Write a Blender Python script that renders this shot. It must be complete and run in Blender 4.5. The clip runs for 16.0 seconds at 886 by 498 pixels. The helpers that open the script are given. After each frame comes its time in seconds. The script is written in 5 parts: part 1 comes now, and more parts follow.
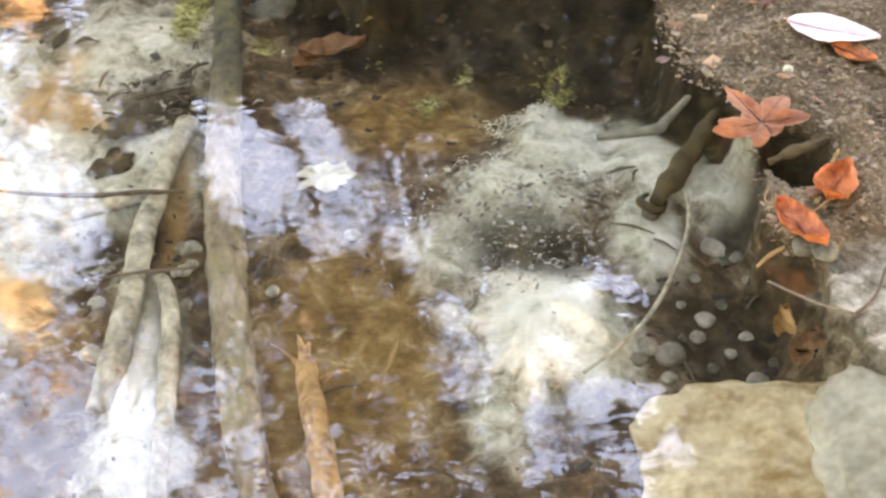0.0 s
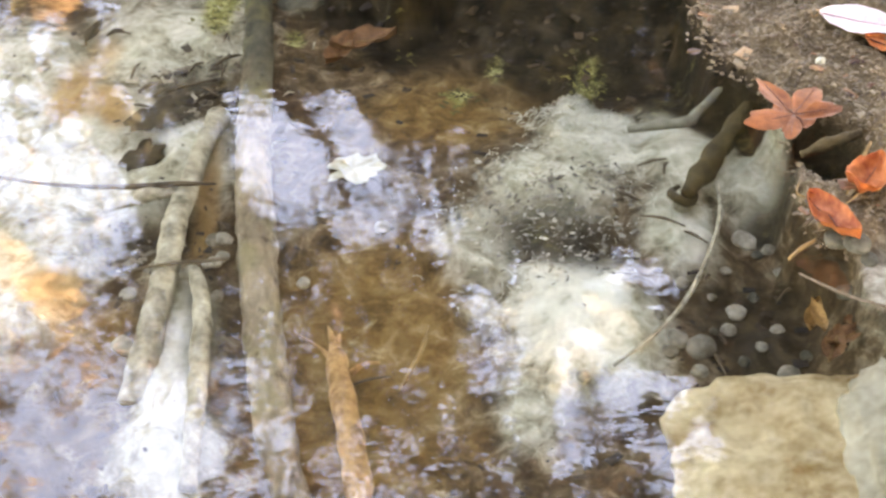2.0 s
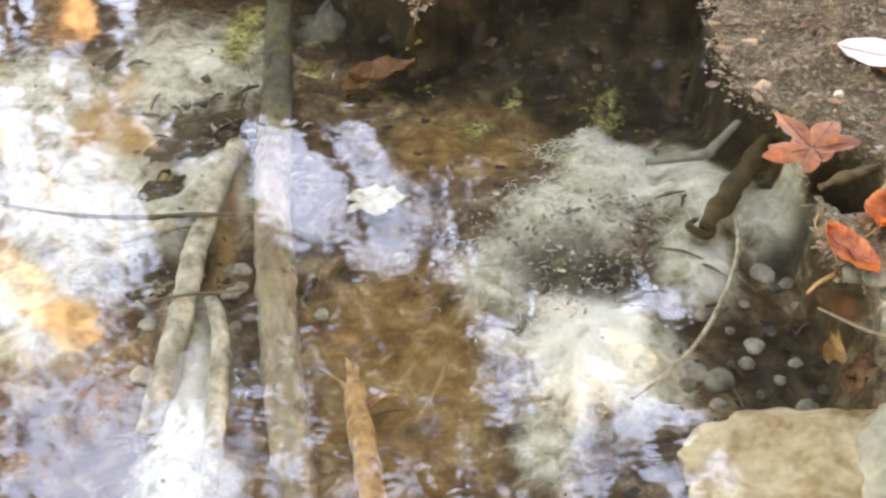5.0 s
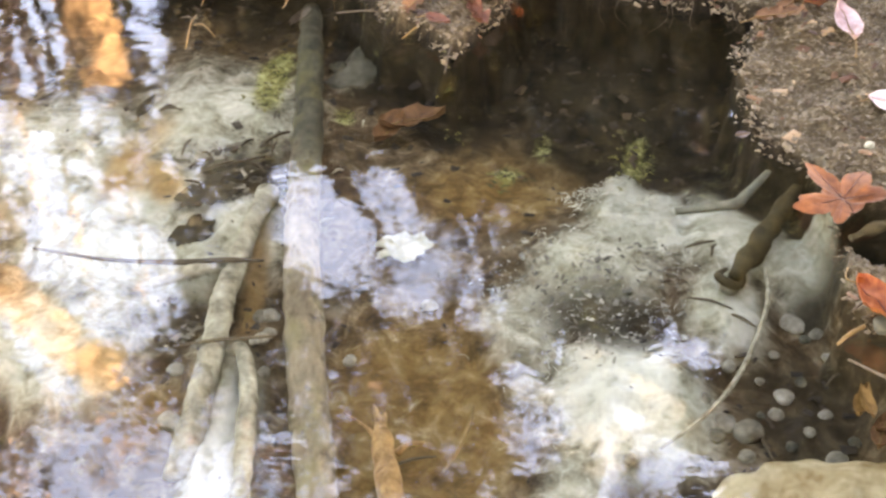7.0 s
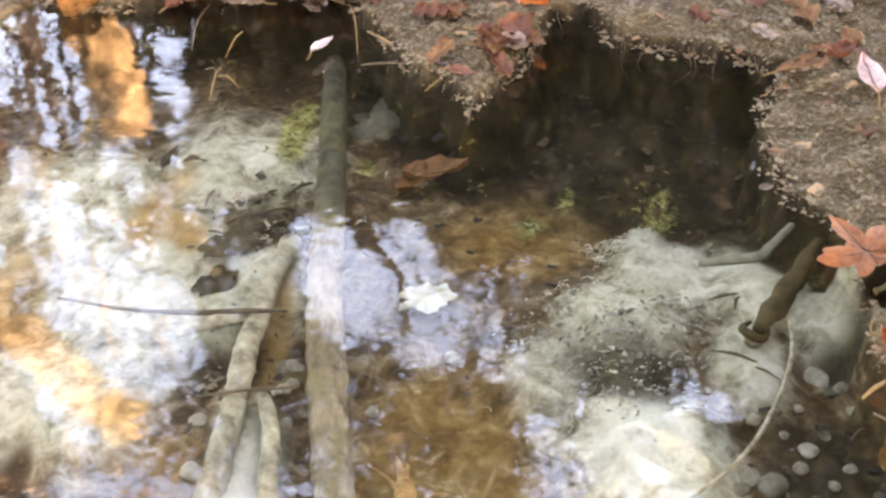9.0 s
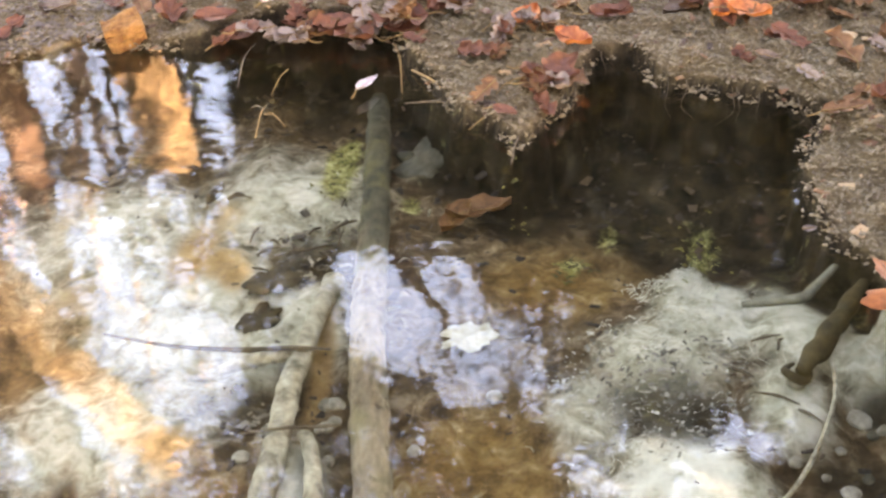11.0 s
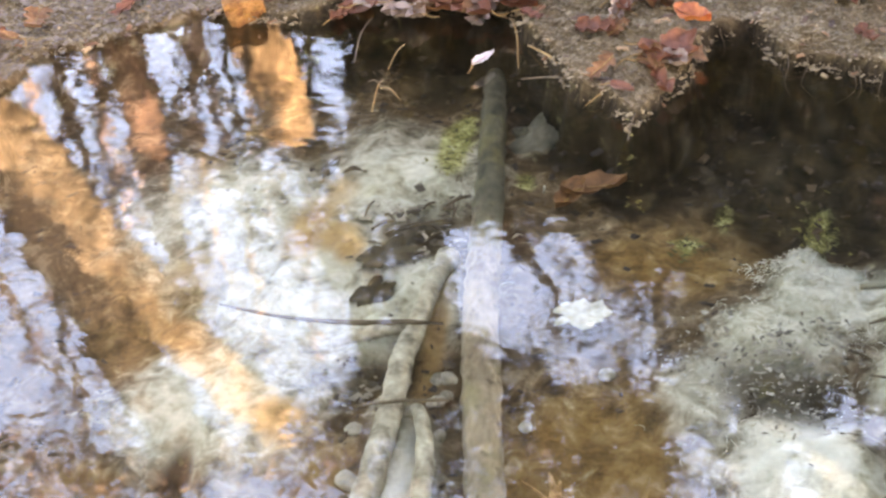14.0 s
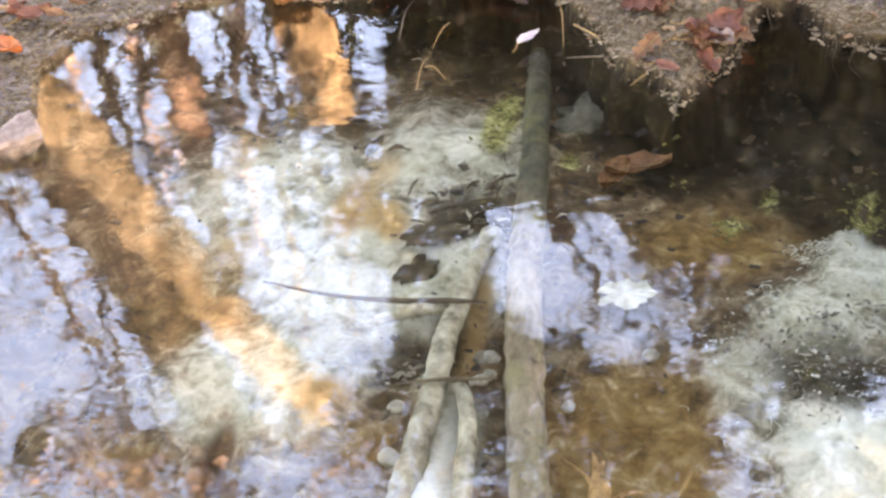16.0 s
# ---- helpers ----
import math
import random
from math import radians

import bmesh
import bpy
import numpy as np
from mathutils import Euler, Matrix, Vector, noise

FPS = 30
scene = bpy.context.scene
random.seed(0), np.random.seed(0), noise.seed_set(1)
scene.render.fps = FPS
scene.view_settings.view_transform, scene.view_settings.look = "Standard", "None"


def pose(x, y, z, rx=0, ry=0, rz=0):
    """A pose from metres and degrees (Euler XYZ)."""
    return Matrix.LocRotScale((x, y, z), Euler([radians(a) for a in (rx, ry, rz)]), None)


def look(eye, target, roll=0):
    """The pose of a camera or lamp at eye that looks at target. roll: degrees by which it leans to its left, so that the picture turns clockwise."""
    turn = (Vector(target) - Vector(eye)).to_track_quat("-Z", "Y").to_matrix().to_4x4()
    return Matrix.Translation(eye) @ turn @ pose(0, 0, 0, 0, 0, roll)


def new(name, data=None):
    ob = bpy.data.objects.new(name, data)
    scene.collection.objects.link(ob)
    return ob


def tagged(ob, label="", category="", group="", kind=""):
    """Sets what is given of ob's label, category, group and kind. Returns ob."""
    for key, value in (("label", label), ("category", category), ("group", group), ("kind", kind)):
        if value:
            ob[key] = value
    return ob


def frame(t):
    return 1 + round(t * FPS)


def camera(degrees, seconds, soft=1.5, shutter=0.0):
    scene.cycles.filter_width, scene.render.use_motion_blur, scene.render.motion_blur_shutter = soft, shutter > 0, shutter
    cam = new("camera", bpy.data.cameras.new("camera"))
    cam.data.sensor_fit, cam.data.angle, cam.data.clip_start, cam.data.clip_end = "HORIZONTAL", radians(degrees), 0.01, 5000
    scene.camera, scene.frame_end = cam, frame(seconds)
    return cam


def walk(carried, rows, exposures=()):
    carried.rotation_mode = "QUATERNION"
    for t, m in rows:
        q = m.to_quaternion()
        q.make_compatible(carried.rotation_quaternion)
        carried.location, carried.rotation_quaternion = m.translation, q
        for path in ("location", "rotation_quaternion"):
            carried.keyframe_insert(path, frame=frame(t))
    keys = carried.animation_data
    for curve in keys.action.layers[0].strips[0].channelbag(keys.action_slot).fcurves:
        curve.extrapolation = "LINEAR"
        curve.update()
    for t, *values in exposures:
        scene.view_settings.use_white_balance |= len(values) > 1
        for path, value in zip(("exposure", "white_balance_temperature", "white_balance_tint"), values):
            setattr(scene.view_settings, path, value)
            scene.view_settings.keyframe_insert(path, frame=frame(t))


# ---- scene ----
# ---- camera: held about 1.1 m over the water, turning left and up ----
cam = camera(30.0, 16.0, soft=2.6)
PATH = [
    (0, -0.0025, 0.0016, 1.1014, 47.93, -0.06, -0.06),
    (0.5, -0.0031, 0.0018, 1.1015, 47.90, 0.11, 0.26),
    (1, -0.0035, 0.0018, 1.1015, 47.76, 0.12, 0.46),
    (1.5, -0.0036, 0.0018, 1.1016, 47.58, 0.37, 0.60),
    (2, -0.0034, 0.0018, 1.1019, 47.64, 0.55, 0.77),
    (2.5, -0.0031, 0.0020, 1.1024, 47.86, 0.66, 0.80),
    (3, -0.0028, 0.0022, 1.1031, 47.86, 0.65, 0.84),
    (5.5, -0.0060, 0.0048, 1.1098, 48.87, 0.85, 1.56),
    (6, -0.0068, 0.0049, 1.1101, 49.30, 0.94, 1.82),
    (6.5, -0.0078, 0.0051, 1.1103, 49.80, 0.91, 2.14),
    (7, -0.0091, 0.0052, 1.1102, 50.13, 0.91, 2.37),
    (7.5, -0.0105, 0.0052, 1.1098, 50.48, 0.92, 2.67),
    (8, -0.0118, 0.0053, 1.1096, 50.88, 0.95, 2.76),
    (8.5, -0.0128, 0.0054, 1.1097, 51.56, 1.06, 2.86),
    (9, -0.0133, 0.0055, 1.1104, 51.91, 1.15, 3.03),
    (11.5, -0.0141, 0.0058, 1.1257, 53.08, 1.97, 4.97),
    (12, -0.0138, 0.0056, 1.1265, 53.09, 2.24, 5.58),
    (12.5, -0.0139, 0.0055, 1.1267, 53.02, 2.49, 6.15),
    (13, -0.0146, 0.0053, 1.1260, 52.65, 2.82, 6.78),
    (13.5, -0.0161, 0.0053, 1.1244, 52.43, 3.11, 7.49),
    (14, -0.0181, 0.0055, 1.1224, 52.31, 3.34, 8.01),
    (14.5, -0.0200, 0.0057, 1.1206, 52.12, 3.49, 8.33),
    (15, -0.0219, 0.0056, 1.1192, 52.14, 3.53, 8.59),
    (15.5, -0.0234, 0.0052, 1.1184, 51.92, 3.57, 8.90),
    (16, -0.0247, 0.0047, 1.1178, 51.77, 3.79, 9.34),
]
walk(cam, [(t, pose(x, y, z, rx, ry, rz)) for t, x, y, z, rx, ry, rz in PATH], [(0, 4.43, 10450, 29), (9, 4.4, 10450, 29), (12.5, 4.35, 10250, 28), (14, 4.33, 9550, 28), (16, 4.34, 9300, 28)])

# ---- world, sun, exposure ----
SUN_EL, SUN_ROT = radians(36), radians(125)
world = bpy.data.worlds.new("world")
scene.world = world
world.use_nodes = True
wn = world.node_tree.nodes
sky = wn.new("ShaderNodeTexSky")
sky.sky_type, sky.sun_disc, sky.sun_elevation, sky.sun_rotation = "NISHITA", False, SUN_EL, SUN_ROT
world.node_tree.links.new(sky.outputs[0], wn["Background"].inputs[0])
wn["Background"].inputs[1].default_value = 0.15
sun = new("sun", bpy.data.lights.new("sun", "SUN"))
sun.data.energy, sun.data.angle, sun.data.color = 5.0, radians(0.5), (1.0, 0.9, 0.76)
to_sun = Vector((math.sin(SUN_ROT) * math.cos(SUN_EL), math.cos(SUN_ROT) * math.cos(SUN_EL), math.sin(SUN_EL)))
sun.matrix_world = look(to_sun * 30, (0, 0, 0))

# ---- materials ----
def tree_of(name):
    m = bpy.data.materials.new(name)
    m.use_nodes = True
    nt = m.node_tree
    return m, nt.nodes, nt.links, nt.nodes["Principled BSDF"]


def noise_node(n, links, coord, scale, detail=6, rough=0.6, dist=0.0):
    t = n.new("ShaderNodeTexNoise")
    t.inputs["Scale"].default_value, t.inputs["Detail"].default_value = scale, detail
    t.inputs["Roughness"].default_value, t.inputs["Distortion"].default_value = rough, dist
    links.new(coord, t.inputs["Vector"])
    return t.outputs[0]


def ramp_node(n, links, fac, stops):
    r = n.new("ShaderNodeValToRGB")
    while len(r.color_ramp.elements) < len(stops):
        r.color_ramp.elements.new(0.5)
    for e, (p, c) in zip(r.color_ramp.elements, stops):
        e.position, e.color = p, (*c, 1)
    links.new(fac, r.inputs[0])
    return r.outputs[0]


def mix_node(n, links, fac, a, b, kind="MIX"):
    m = n.new("ShaderNodeMix")
    m.data_type, m.blend_type = "RGBA", kind
    for k, v in ((0, fac), (6, a), (7, b)):
        if isinstance(v, (int, float)):
            m.inputs[k].default_value = v
        elif isinstance(v, tuple):
            m.inputs[k].default_value = (*v, 1)
        else:
            links.new(v, m.inputs[k])
    return m.outputs[2]


def math_node(n, links, op, a, b=0.0):
    m = n.new("ShaderNodeMath")
    m.operation = op
    for k, v in ((0, a), (1, b)):
        if isinstance(v, (int, float)):
            m.inputs[k].default_value = v
        else:
            links.new(v, m.inputs[k])
    return m.outputs[0]


def bump_node(n, links, height, strength, distance, bsdf):
    b = n.new("ShaderNodeBump")
    b.inputs["Strength"].default_value, b.inputs["Distance"].default_value = strength, distance
    links.new(height, b.inputs["Height"])
    links.new(b.outputs[0], bsdf.inputs["Normal"])


def surface(name, dark, light, big=6.0, fine=60.0, rough=0.8, bump=0.4, depth=0.004, stretch=(1, 1, 1), vary=0.0, spec=0.3):
    """A natural surface: two colours mixed by coarse stains and fine grain, with relief."""
    m, n, links, bsdf = tree_of(name)
    tc, mp = n.new("ShaderNodeTexCoord"), n.new("ShaderNodeMapping")
    mp.inputs["Scale"].default_value = stretch
    links.new(tc.outputs["Object"], mp.inputs[0])
    a = noise_node(n, links, mp.outputs[0], big, 4)
    b = noise_node(n, links, mp.outputs[0], fine, 8, 0.7)
    f = math_node(n, links, "ADD", math_node(n, links, "MULTIPLY", a, 0.55), math_node(n, links, "MULTIPLY", b, 0.45))
    if vary:
        info = n.new("ShaderNodeObjectInfo")
        f = math_node(n, links, "ADD", f, math_node(n, links, "MULTIPLY", math_node(n, links, "SUBTRACT", info.outputs["Random"], 0.5), vary))
    mid = tuple((p + q) / 2 for p, q in zip(dark, light))
    links.new(ramp_node(n, links, f, [(0.36, dark), (0.5, mid), (0.64, light)]), bsdf.inputs["Base Color"])
    bsdf.inputs["Roughness"].default_value = rough
    bsdf.inputs["Specular IOR Level"].default_value = spec
    bump_node(n, links, b, bump, depth, bsdf)
    return m


def island_surface(name, stops, rough=0.7, grain=90.0):
    """For joined crumbs or leaves: each piece takes its own shade."""
    m, n, links, bsdf = tree_of(name)
    geo, tc = n.new("ShaderNodeNewGeometry"), n.new("ShaderNodeTexCoord")
    c = ramp_node(n, links, geo.outputs["Random Per Island"], stops)
    g = noise_node(n, links, tc.outputs["Object"], grain, 5)
    c = mix_node(n, links, 0.5, c, ramp_node(n, links, g, [(0.3, (0.45, 0.45, 0.45)), (0.7, (1, 1, 1))]), "MULTIPLY")
    links.new(c, bsdf.inputs["Base Color"])
    bsdf.inputs["Roughness"].default_value = rough
    return m


def ground_surface():
    """Forest floor and streambed: mud, with pale silt, ochre algae, dark litter and painted shade where the mesh
    attributes say.
    """
    m, n, links, bsdf = tree_of("ground")
    tc = n.new("ShaderNodeTexCoord")
    co = tc.outputs["Object"]
    def attr(k):
        a = n.new("ShaderNodeAttribute")
        a.attribute_name = k
        return a.outputs["Fac"]
    n1, n2, n3 = noise_node(n, links, co, 7, 5, 0.6, 0.4), noise_node(n, links, co, 38, 7, 0.7, 0.6), noise_node(n, links, co, 190, 5, 0.7)
    def edge(w, amount=0.5):
        wob = math_node(n, links, "ADD", math_node(n, links, "MULTIPLY", math_node(n, links, "SUBTRACT", n2, 0.5), amount * 1.5),
                        math_node(n, links, "MULTIPLY", math_node(n, links, "SUBTRACT", n1, 0.5), amount))
        s = math_node(n, links, "ADD", w, wob)
        r = n.new("ShaderNodeMapRange")
        r.interpolation_type = "SMOOTHSTEP"
        r.inputs[1].default_value, r.inputs[2].default_value = 0.12, 0.85
        links.new(s, r.inputs[0])
        return r.outputs[0]
    n4 = noise_node(n, links, co, 17, 4, 0.6, 1.2)
    blotch = math_node(n, links, "ADD", math_node(n, links, "MULTIPLY", n2, 0.5), math_node(n, links, "MULTIPLY", n4, 0.5))
    mud = ramp_node(n, links, blotch, [(0.36, (0.035, 0.022, 0.012)), (0.5, (0.11, 0.072, 0.038)), (0.62, (0.3, 0.23, 0.15))])
    ochre = ramp_node(n, links, blotch, [(0.36, (0.075, 0.04, 0.013)), (0.48, (0.22, 0.125, 0.042)), (0.56, (0.3, 0.19, 0.075)), (0.66, (0.48, 0.36, 0.2))])
    silt = ramp_node(n, links, blotch, [(0.36, (0.2, 0.185, 0.125)), (0.45, (0.44, 0.435, 0.325)), (0.54, (0.64, 0.64, 0.52)), (0.64, (0.8, 0.8, 0.69))])
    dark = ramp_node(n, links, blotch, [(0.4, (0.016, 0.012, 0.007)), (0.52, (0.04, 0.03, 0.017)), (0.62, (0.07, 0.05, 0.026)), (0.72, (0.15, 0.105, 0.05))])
    bank = ramp_node(n, links, n3, [(0.3, (0.1, 0.072, 0.04)), (0.5, (0.16, 0.12, 0.068)), (0.7, (0.22, 0.175, 0.105))])
    c = mix_node(n, links, edge(attr("ochre")), mud, ochre)
    c = mix_node(n, links, edge(attr("silt")), c, silt)
    pale = ramp_node(n, links, blotch, [(0.34, (0.5, 0.5, 0.4)), (0.46, (0.74, 0.75, 0.64)), (0.6, (0.86, 0.87, 0.77))])
    c = mix_node(n, links, edge(attr("pale"), 0.9), c, pale)
    stain = ramp_node(n, links, n2, [(0.3, (0.26, 0.14, 0.05)), (0.5, (0.45, 0.28, 0.12)), (0.72, (0.58, 0.42, 0.22))])
    c = mix_node(n, links, edge(attr("stain")), c, stain)
    # the litter tone also serves as painted shade beside the bank
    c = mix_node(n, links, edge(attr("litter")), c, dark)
    # near-black tone that paints in the shade under the far bank's overhang
    bank_shade = ramp_node(n, links, blotch, [(0.38, (0.012, 0.009, 0.006)), (0.55, (0.034, 0.025, 0.015)), (0.68, (0.07, 0.05, 0.03))])
    c = mix_node(n, links, attr("bank_shade"), c, bank_shade)
    moss = ramp_node(n, links, n2, [(0.3, (0.045, 0.045, 0.012)), (0.48, (0.27, 0.265, 0.09)), (0.64, (0.6, 0.6, 0.28))])
    c = mix_node(n, links, edge(attr("moss"), 0.9), c, moss)
    c = mix_node(n, links, attr("bank"), c, bank)
    grain = ramp_node(n, links, n3, [(0.3, (0.72, 0.72, 0.7)), (0.65, (1, 1, 1))])
    links.new(mix_node(n, links, 0.8, c, grain, "MULTIPLY"), bsdf.inputs["Base Color"])
    bsdf.inputs["Roughness"].default_value = 0.8
    bsdf.inputs["Specular IOR Level"].default_value = 0.15
    bump_node(n, links, math_node(n, links, "ADD", n3, math_node(n, links, "MULTIPLY", n2, 1.5)), 0.6, 0.006, bsdf)
    return m


def log_surface(far, near):
    """Waterlogged bare wood whose far end is coloured darker, in place of the dimness of deep, shaded water."""
    m, n, links, bsdf = tree_of("sunken_log")
    tc, mp, sep = n.new("ShaderNodeTexCoord"), n.new("ShaderNodeMapping"), n.new("ShaderNodeSeparateXYZ")
    mp.inputs["Scale"].default_value = (1, 0.5, 1)
    links.new(tc.outputs["Object"], mp.inputs[0])
    links.new(tc.outputs["Object"], sep.inputs[0])
    a, b = noise_node(n, links, mp.outputs[0], 26, 4), noise_node(n, links, mp.outputs[0], 95, 8, 0.7)
    f = math_node(n, links, "ADD", math_node(n, links, "MULTIPLY", a, 0.55), math_node(n, links, "MULTIPLY", b, 0.45))
    wood = ramp_node(n, links, f, [(0.36, (0.1, 0.07, 0.04)), (0.5, (0.26, 0.207, 0.137)), (0.64, (0.42, 0.345, 0.235))])
    # dark far-end tone: the dimness of deep water put into the colour
    algae = ramp_node(n, links, f, [(0.36, (0.018, 0.017, 0.01)), (0.5, (0.068, 0.066, 0.042)), (0.64, (0.12, 0.115, 0.075))])
    dimmed = n.new("ShaderNodeMapRange")
    dimmed.interpolation_type = "SMOOTHSTEP"
    dimmed.inputs[1].default_value, dimmed.inputs[2].default_value = near, far
    wob = math_node(n, links, "MULTIPLY", math_node(n, links, "SUBTRACT", a, 0.5), 0.45)
    links.new(math_node(n, links, "ADD", sep.outputs[1], wob), dimmed.inputs[0])
    bark = mix_node(n, links, dimmed.outputs[0], wood, algae)
    spots = ramp_node(n, links, noise_node(n, links, tc.outputs["Object"], 17, 3, 0.6), [(0.54, (0, 0, 0)), (0.68, (0.4, 0.4, 0.4))])
    bark = mix_node(n, links, spots, bark, (0.2, 0.19, 0.06))
    pits = ramp_node(n, links, noise_node(n, links, tc.outputs["Object"], 60, 3, 0.6), [(0.3, (0.45, 0.42, 0.38)), (0.42, (1, 1, 1))])
    links.new(mix_node(n, links, 1.0, bark, pits, "MULTIPLY"), bsdf.inputs["Base Color"])
    bsdf.inputs["Roughness"].default_value = 0.87
    bump_node(n, links, b, 0.9, 0.005, bsdf)
    return m


def water_surface():
    """Clear water: a mirror sheen that grows with the angle, over slow swells and fine cross ripples."""
    m, n, links, bsdf = tree_of("water")
    tc = n.new("ShaderNodeTexCoord")
    clear, gloss, mixer = n.new("ShaderNodeBsdfTransparent"), n.new("ShaderNodeBsdfGlossy"), n.new("ShaderNodeMixShader")
    clear.inputs[0].default_value = (0.93, 0.95, 0.9, 1)
    gloss.inputs["Roughness"].default_value = 0.02
    lw = n.new("ShaderNodeLayerWeight")
    lw.inputs[0].default_value = 0.5
    sheen = math_node(n, links, "ADD", math_node(n, links, "MULTIPLY", math_node(n, links, "POWER", lw.outputs["Facing"], 4.0), 0.8), 0.14)
    h = None
    for scale, stretch, detail, dist, high in ((9, (1.0, 1.2, 1), 1, 0.4, 0.00048), (30, (0.75, 1.1, 1), 2, 0.6, 0.00014), (80, (0.65, 1.05, 1), 2, 0.5, 0.00004)):
        mp = n.new("ShaderNodeMapping")
        mp.inputs["Scale"].default_value = stretch
        links.new(tc.outputs["Object"], mp.inputs[0])
        wave = math_node(n, links, "MULTIPLY", noise_node(n, links, mp.outputs[0], scale, detail, 0.5, dist), high)
        h = wave if h is None else math_node(n, links, "ADD", h, wave)
    b = n.new("ShaderNodeBump")
    b.inputs["Strength"].default_value, b.inputs["Distance"].default_value = 1.0, 1.0
    links.new(h, b.inputs["Height"])
    links.new(b.outputs[0], gloss.inputs["Normal"])
    links.new(sheen, mixer.inputs[0])
    links.new(clear.outputs[0], mixer.inputs[1])
    links.new(gloss.outputs[0], mixer.inputs[2])
    links.new(mixer.outputs[0], n["Material Output"].inputs["Surface"])
    return m


M_GROUND, M_WATER = ground_surface(), water_surface()
M_LOG = log_surface(1.601, 1.449)
M_ALGAE = surface("algae_wood", (0.018, 0.017, 0.01), (0.12, 0.115, 0.075), 24, 90, 0.9, 0.8, 0.004)
M_MURK = surface("murky_wood", (0.09, 0.09, 0.065), (0.27, 0.27, 0.21), 18, 80, 0.9, 0.5, 0.003)
M_DRAB = surface("drab_wood", (0.05, 0.05, 0.034), (0.17, 0.165, 0.125), 22, 80, 0.9, 0.8, 0.004)
M_PALE = surface("silted_wood", (0.12, 0.105, 0.07), (0.6, 0.57, 0.44), 34, 90, 0.9, 0.8, 0.004)
M_TWIG = surface("twig_bark", (0.06, 0.045, 0.03), (0.17, 0.135, 0.09), 20, 120, 0.8, 0.5, 0.001, vary=0.15)
M_OLIVE = surface("rotting_leaf", (0.02, 0.014, 0.005), (0.07, 0.05, 0.018), 25, 120, 0.6, 0.5, 0.001)
M_SODDEN = surface("sodden_wood", (0.025, 0.018, 0.007), (0.12, 0.088, 0.036), 24, 70, 0.7, 0.9, 0.004)
M_STONE = surface("pebble", (0.15, 0.135, 0.1), (0.4, 0.375, 0.3), 25, 140, 0.75, 0.4, 0.001, vary=0.2)
M_SLAB = surface("slab", (0.33, 0.2, 0.07), (0.93, 0.8, 0.52), 17, 60, 0.85, 1.0, 0.01)
M_GREYROCK = surface("grey_rock", (0.22, 0.2, 0.14), (0.56, 0.53, 0.42), 14, 70, 0.85, 0.6, 0.004)
M_SCRAP = island_surface("leaf_scraps", [(0, (0.04, 0.02, 0.01)), (0.4, (0.13, 0.055, 0.025)), (0.75, (0.26, 0.13, 0.06)), (1, (0.5, 0.34, 0.18))], 0.55)
M_GREYMAT = island_surface("grey_leaf_mat", [(0, (0.09, 0.066, 0.052)), (0.4, (0.135, 0.102, 0.082)), (0.8, (0.175, 0.136, 0.112)), (1, (0.23, 0.185, 0.152))], 0.5)
M_BARK = surface("lit_bark", (0.028, 0.016, 0.009), (0.5, 0.36, 0.215), 9, 34, 0.9, 0.9, 0.02, (1, 1, 0.35))
M_DARKBARK = surface("dark_bark", (0.03, 0.02, 0.014), (0.1, 0.07, 0.05), 4, 25, 0.9, 0.9, 0.02, (1, 1, 0.3))
M_TANBARK = surface("tan_bark", (0.03, 0.02, 0.012), (0.4, 0.31, 0.205), 9, 34, 0.9, 0.9, 0.02, (1, 1, 0.35))
# near-black bark: the trunk's shade is put into its colour
M_SHADEBARK = surface("shaded_bark", (0.012, 0.009, 0.007), (0.05, 0.036, 0.026), 5, 28, 0.9, 0.9, 0.02, (1, 1, 0.35))
M_WARMBARK = surface("warm_bark", (0.17, 0.11, 0.085), (0.6, 0.45, 0.37), 5, 28, 0.9, 0.9, 0.02, (1, 1, 0.35))
M_MIDBARK = surface("mid_bark", (0.05, 0.03, 0.02), (0.24, 0.15, 0.11), 6, 30, 0.9, 0.9, 0.02, (1, 1, 0.35))
M_MOSS = island_surface("moss", [(0, (0.05, 0.05, 0.014)), (0.5, (0.13, 0.12, 0.03)), (1, (0.27, 0.25, 0.07))], 0.8)
M_SUNK = island_surface("sunken_litter", [(0, (0.012, 0.008, 0.005)), (0.4, (0.04, 0.024, 0.013)), (0.85, (0.07, 0.044, 0.022)), (1, (0.11, 0.072, 0.038))], 0.7)
M_SHRED = island_surface("leaf_shreds", [(0, (0.03, 0.022, 0.014)), (0.5, (0.11, 0.09, 0.06)), (0.85, (0.26, 0.23, 0.17)), (1, (0.5, 0.46, 0.36))], 0.7)
M_FLAKE = island_surface("silt_flakes", [(0, (0.13, 0.12, 0.095)), (0.45, (0.24, 0.23, 0.19)), (0.75, (0.36, 0.35, 0.3)), (1, (0.66, 0.65, 0.56))], 0.7)
M_FIBRE = island_surface("algae_fibres", [(0, (0.36, 0.34, 0.24)), (0.5, (0.6, 0.59, 0.47)), (1, (0.8, 0.8, 0.68))], 0.8)
M_WOOL = island_surface("woolly_algae", [(0, (0.55, 0.55, 0.43)), (0.5, (0.72, 0.72, 0.6)), (1, (0.85, 0.85, 0.74))], 0.8)
M_CRUMB = island_surface("bank_crumbs", [(0, (0.1, 0.07, 0.034)), (0.3, (0.16, 0.115, 0.06)), (0.8, (0.205, 0.155, 0.088)), (0.98, (0.25, 0.195, 0.115)), (1, (0.33, 0.275, 0.18))], 0.5)
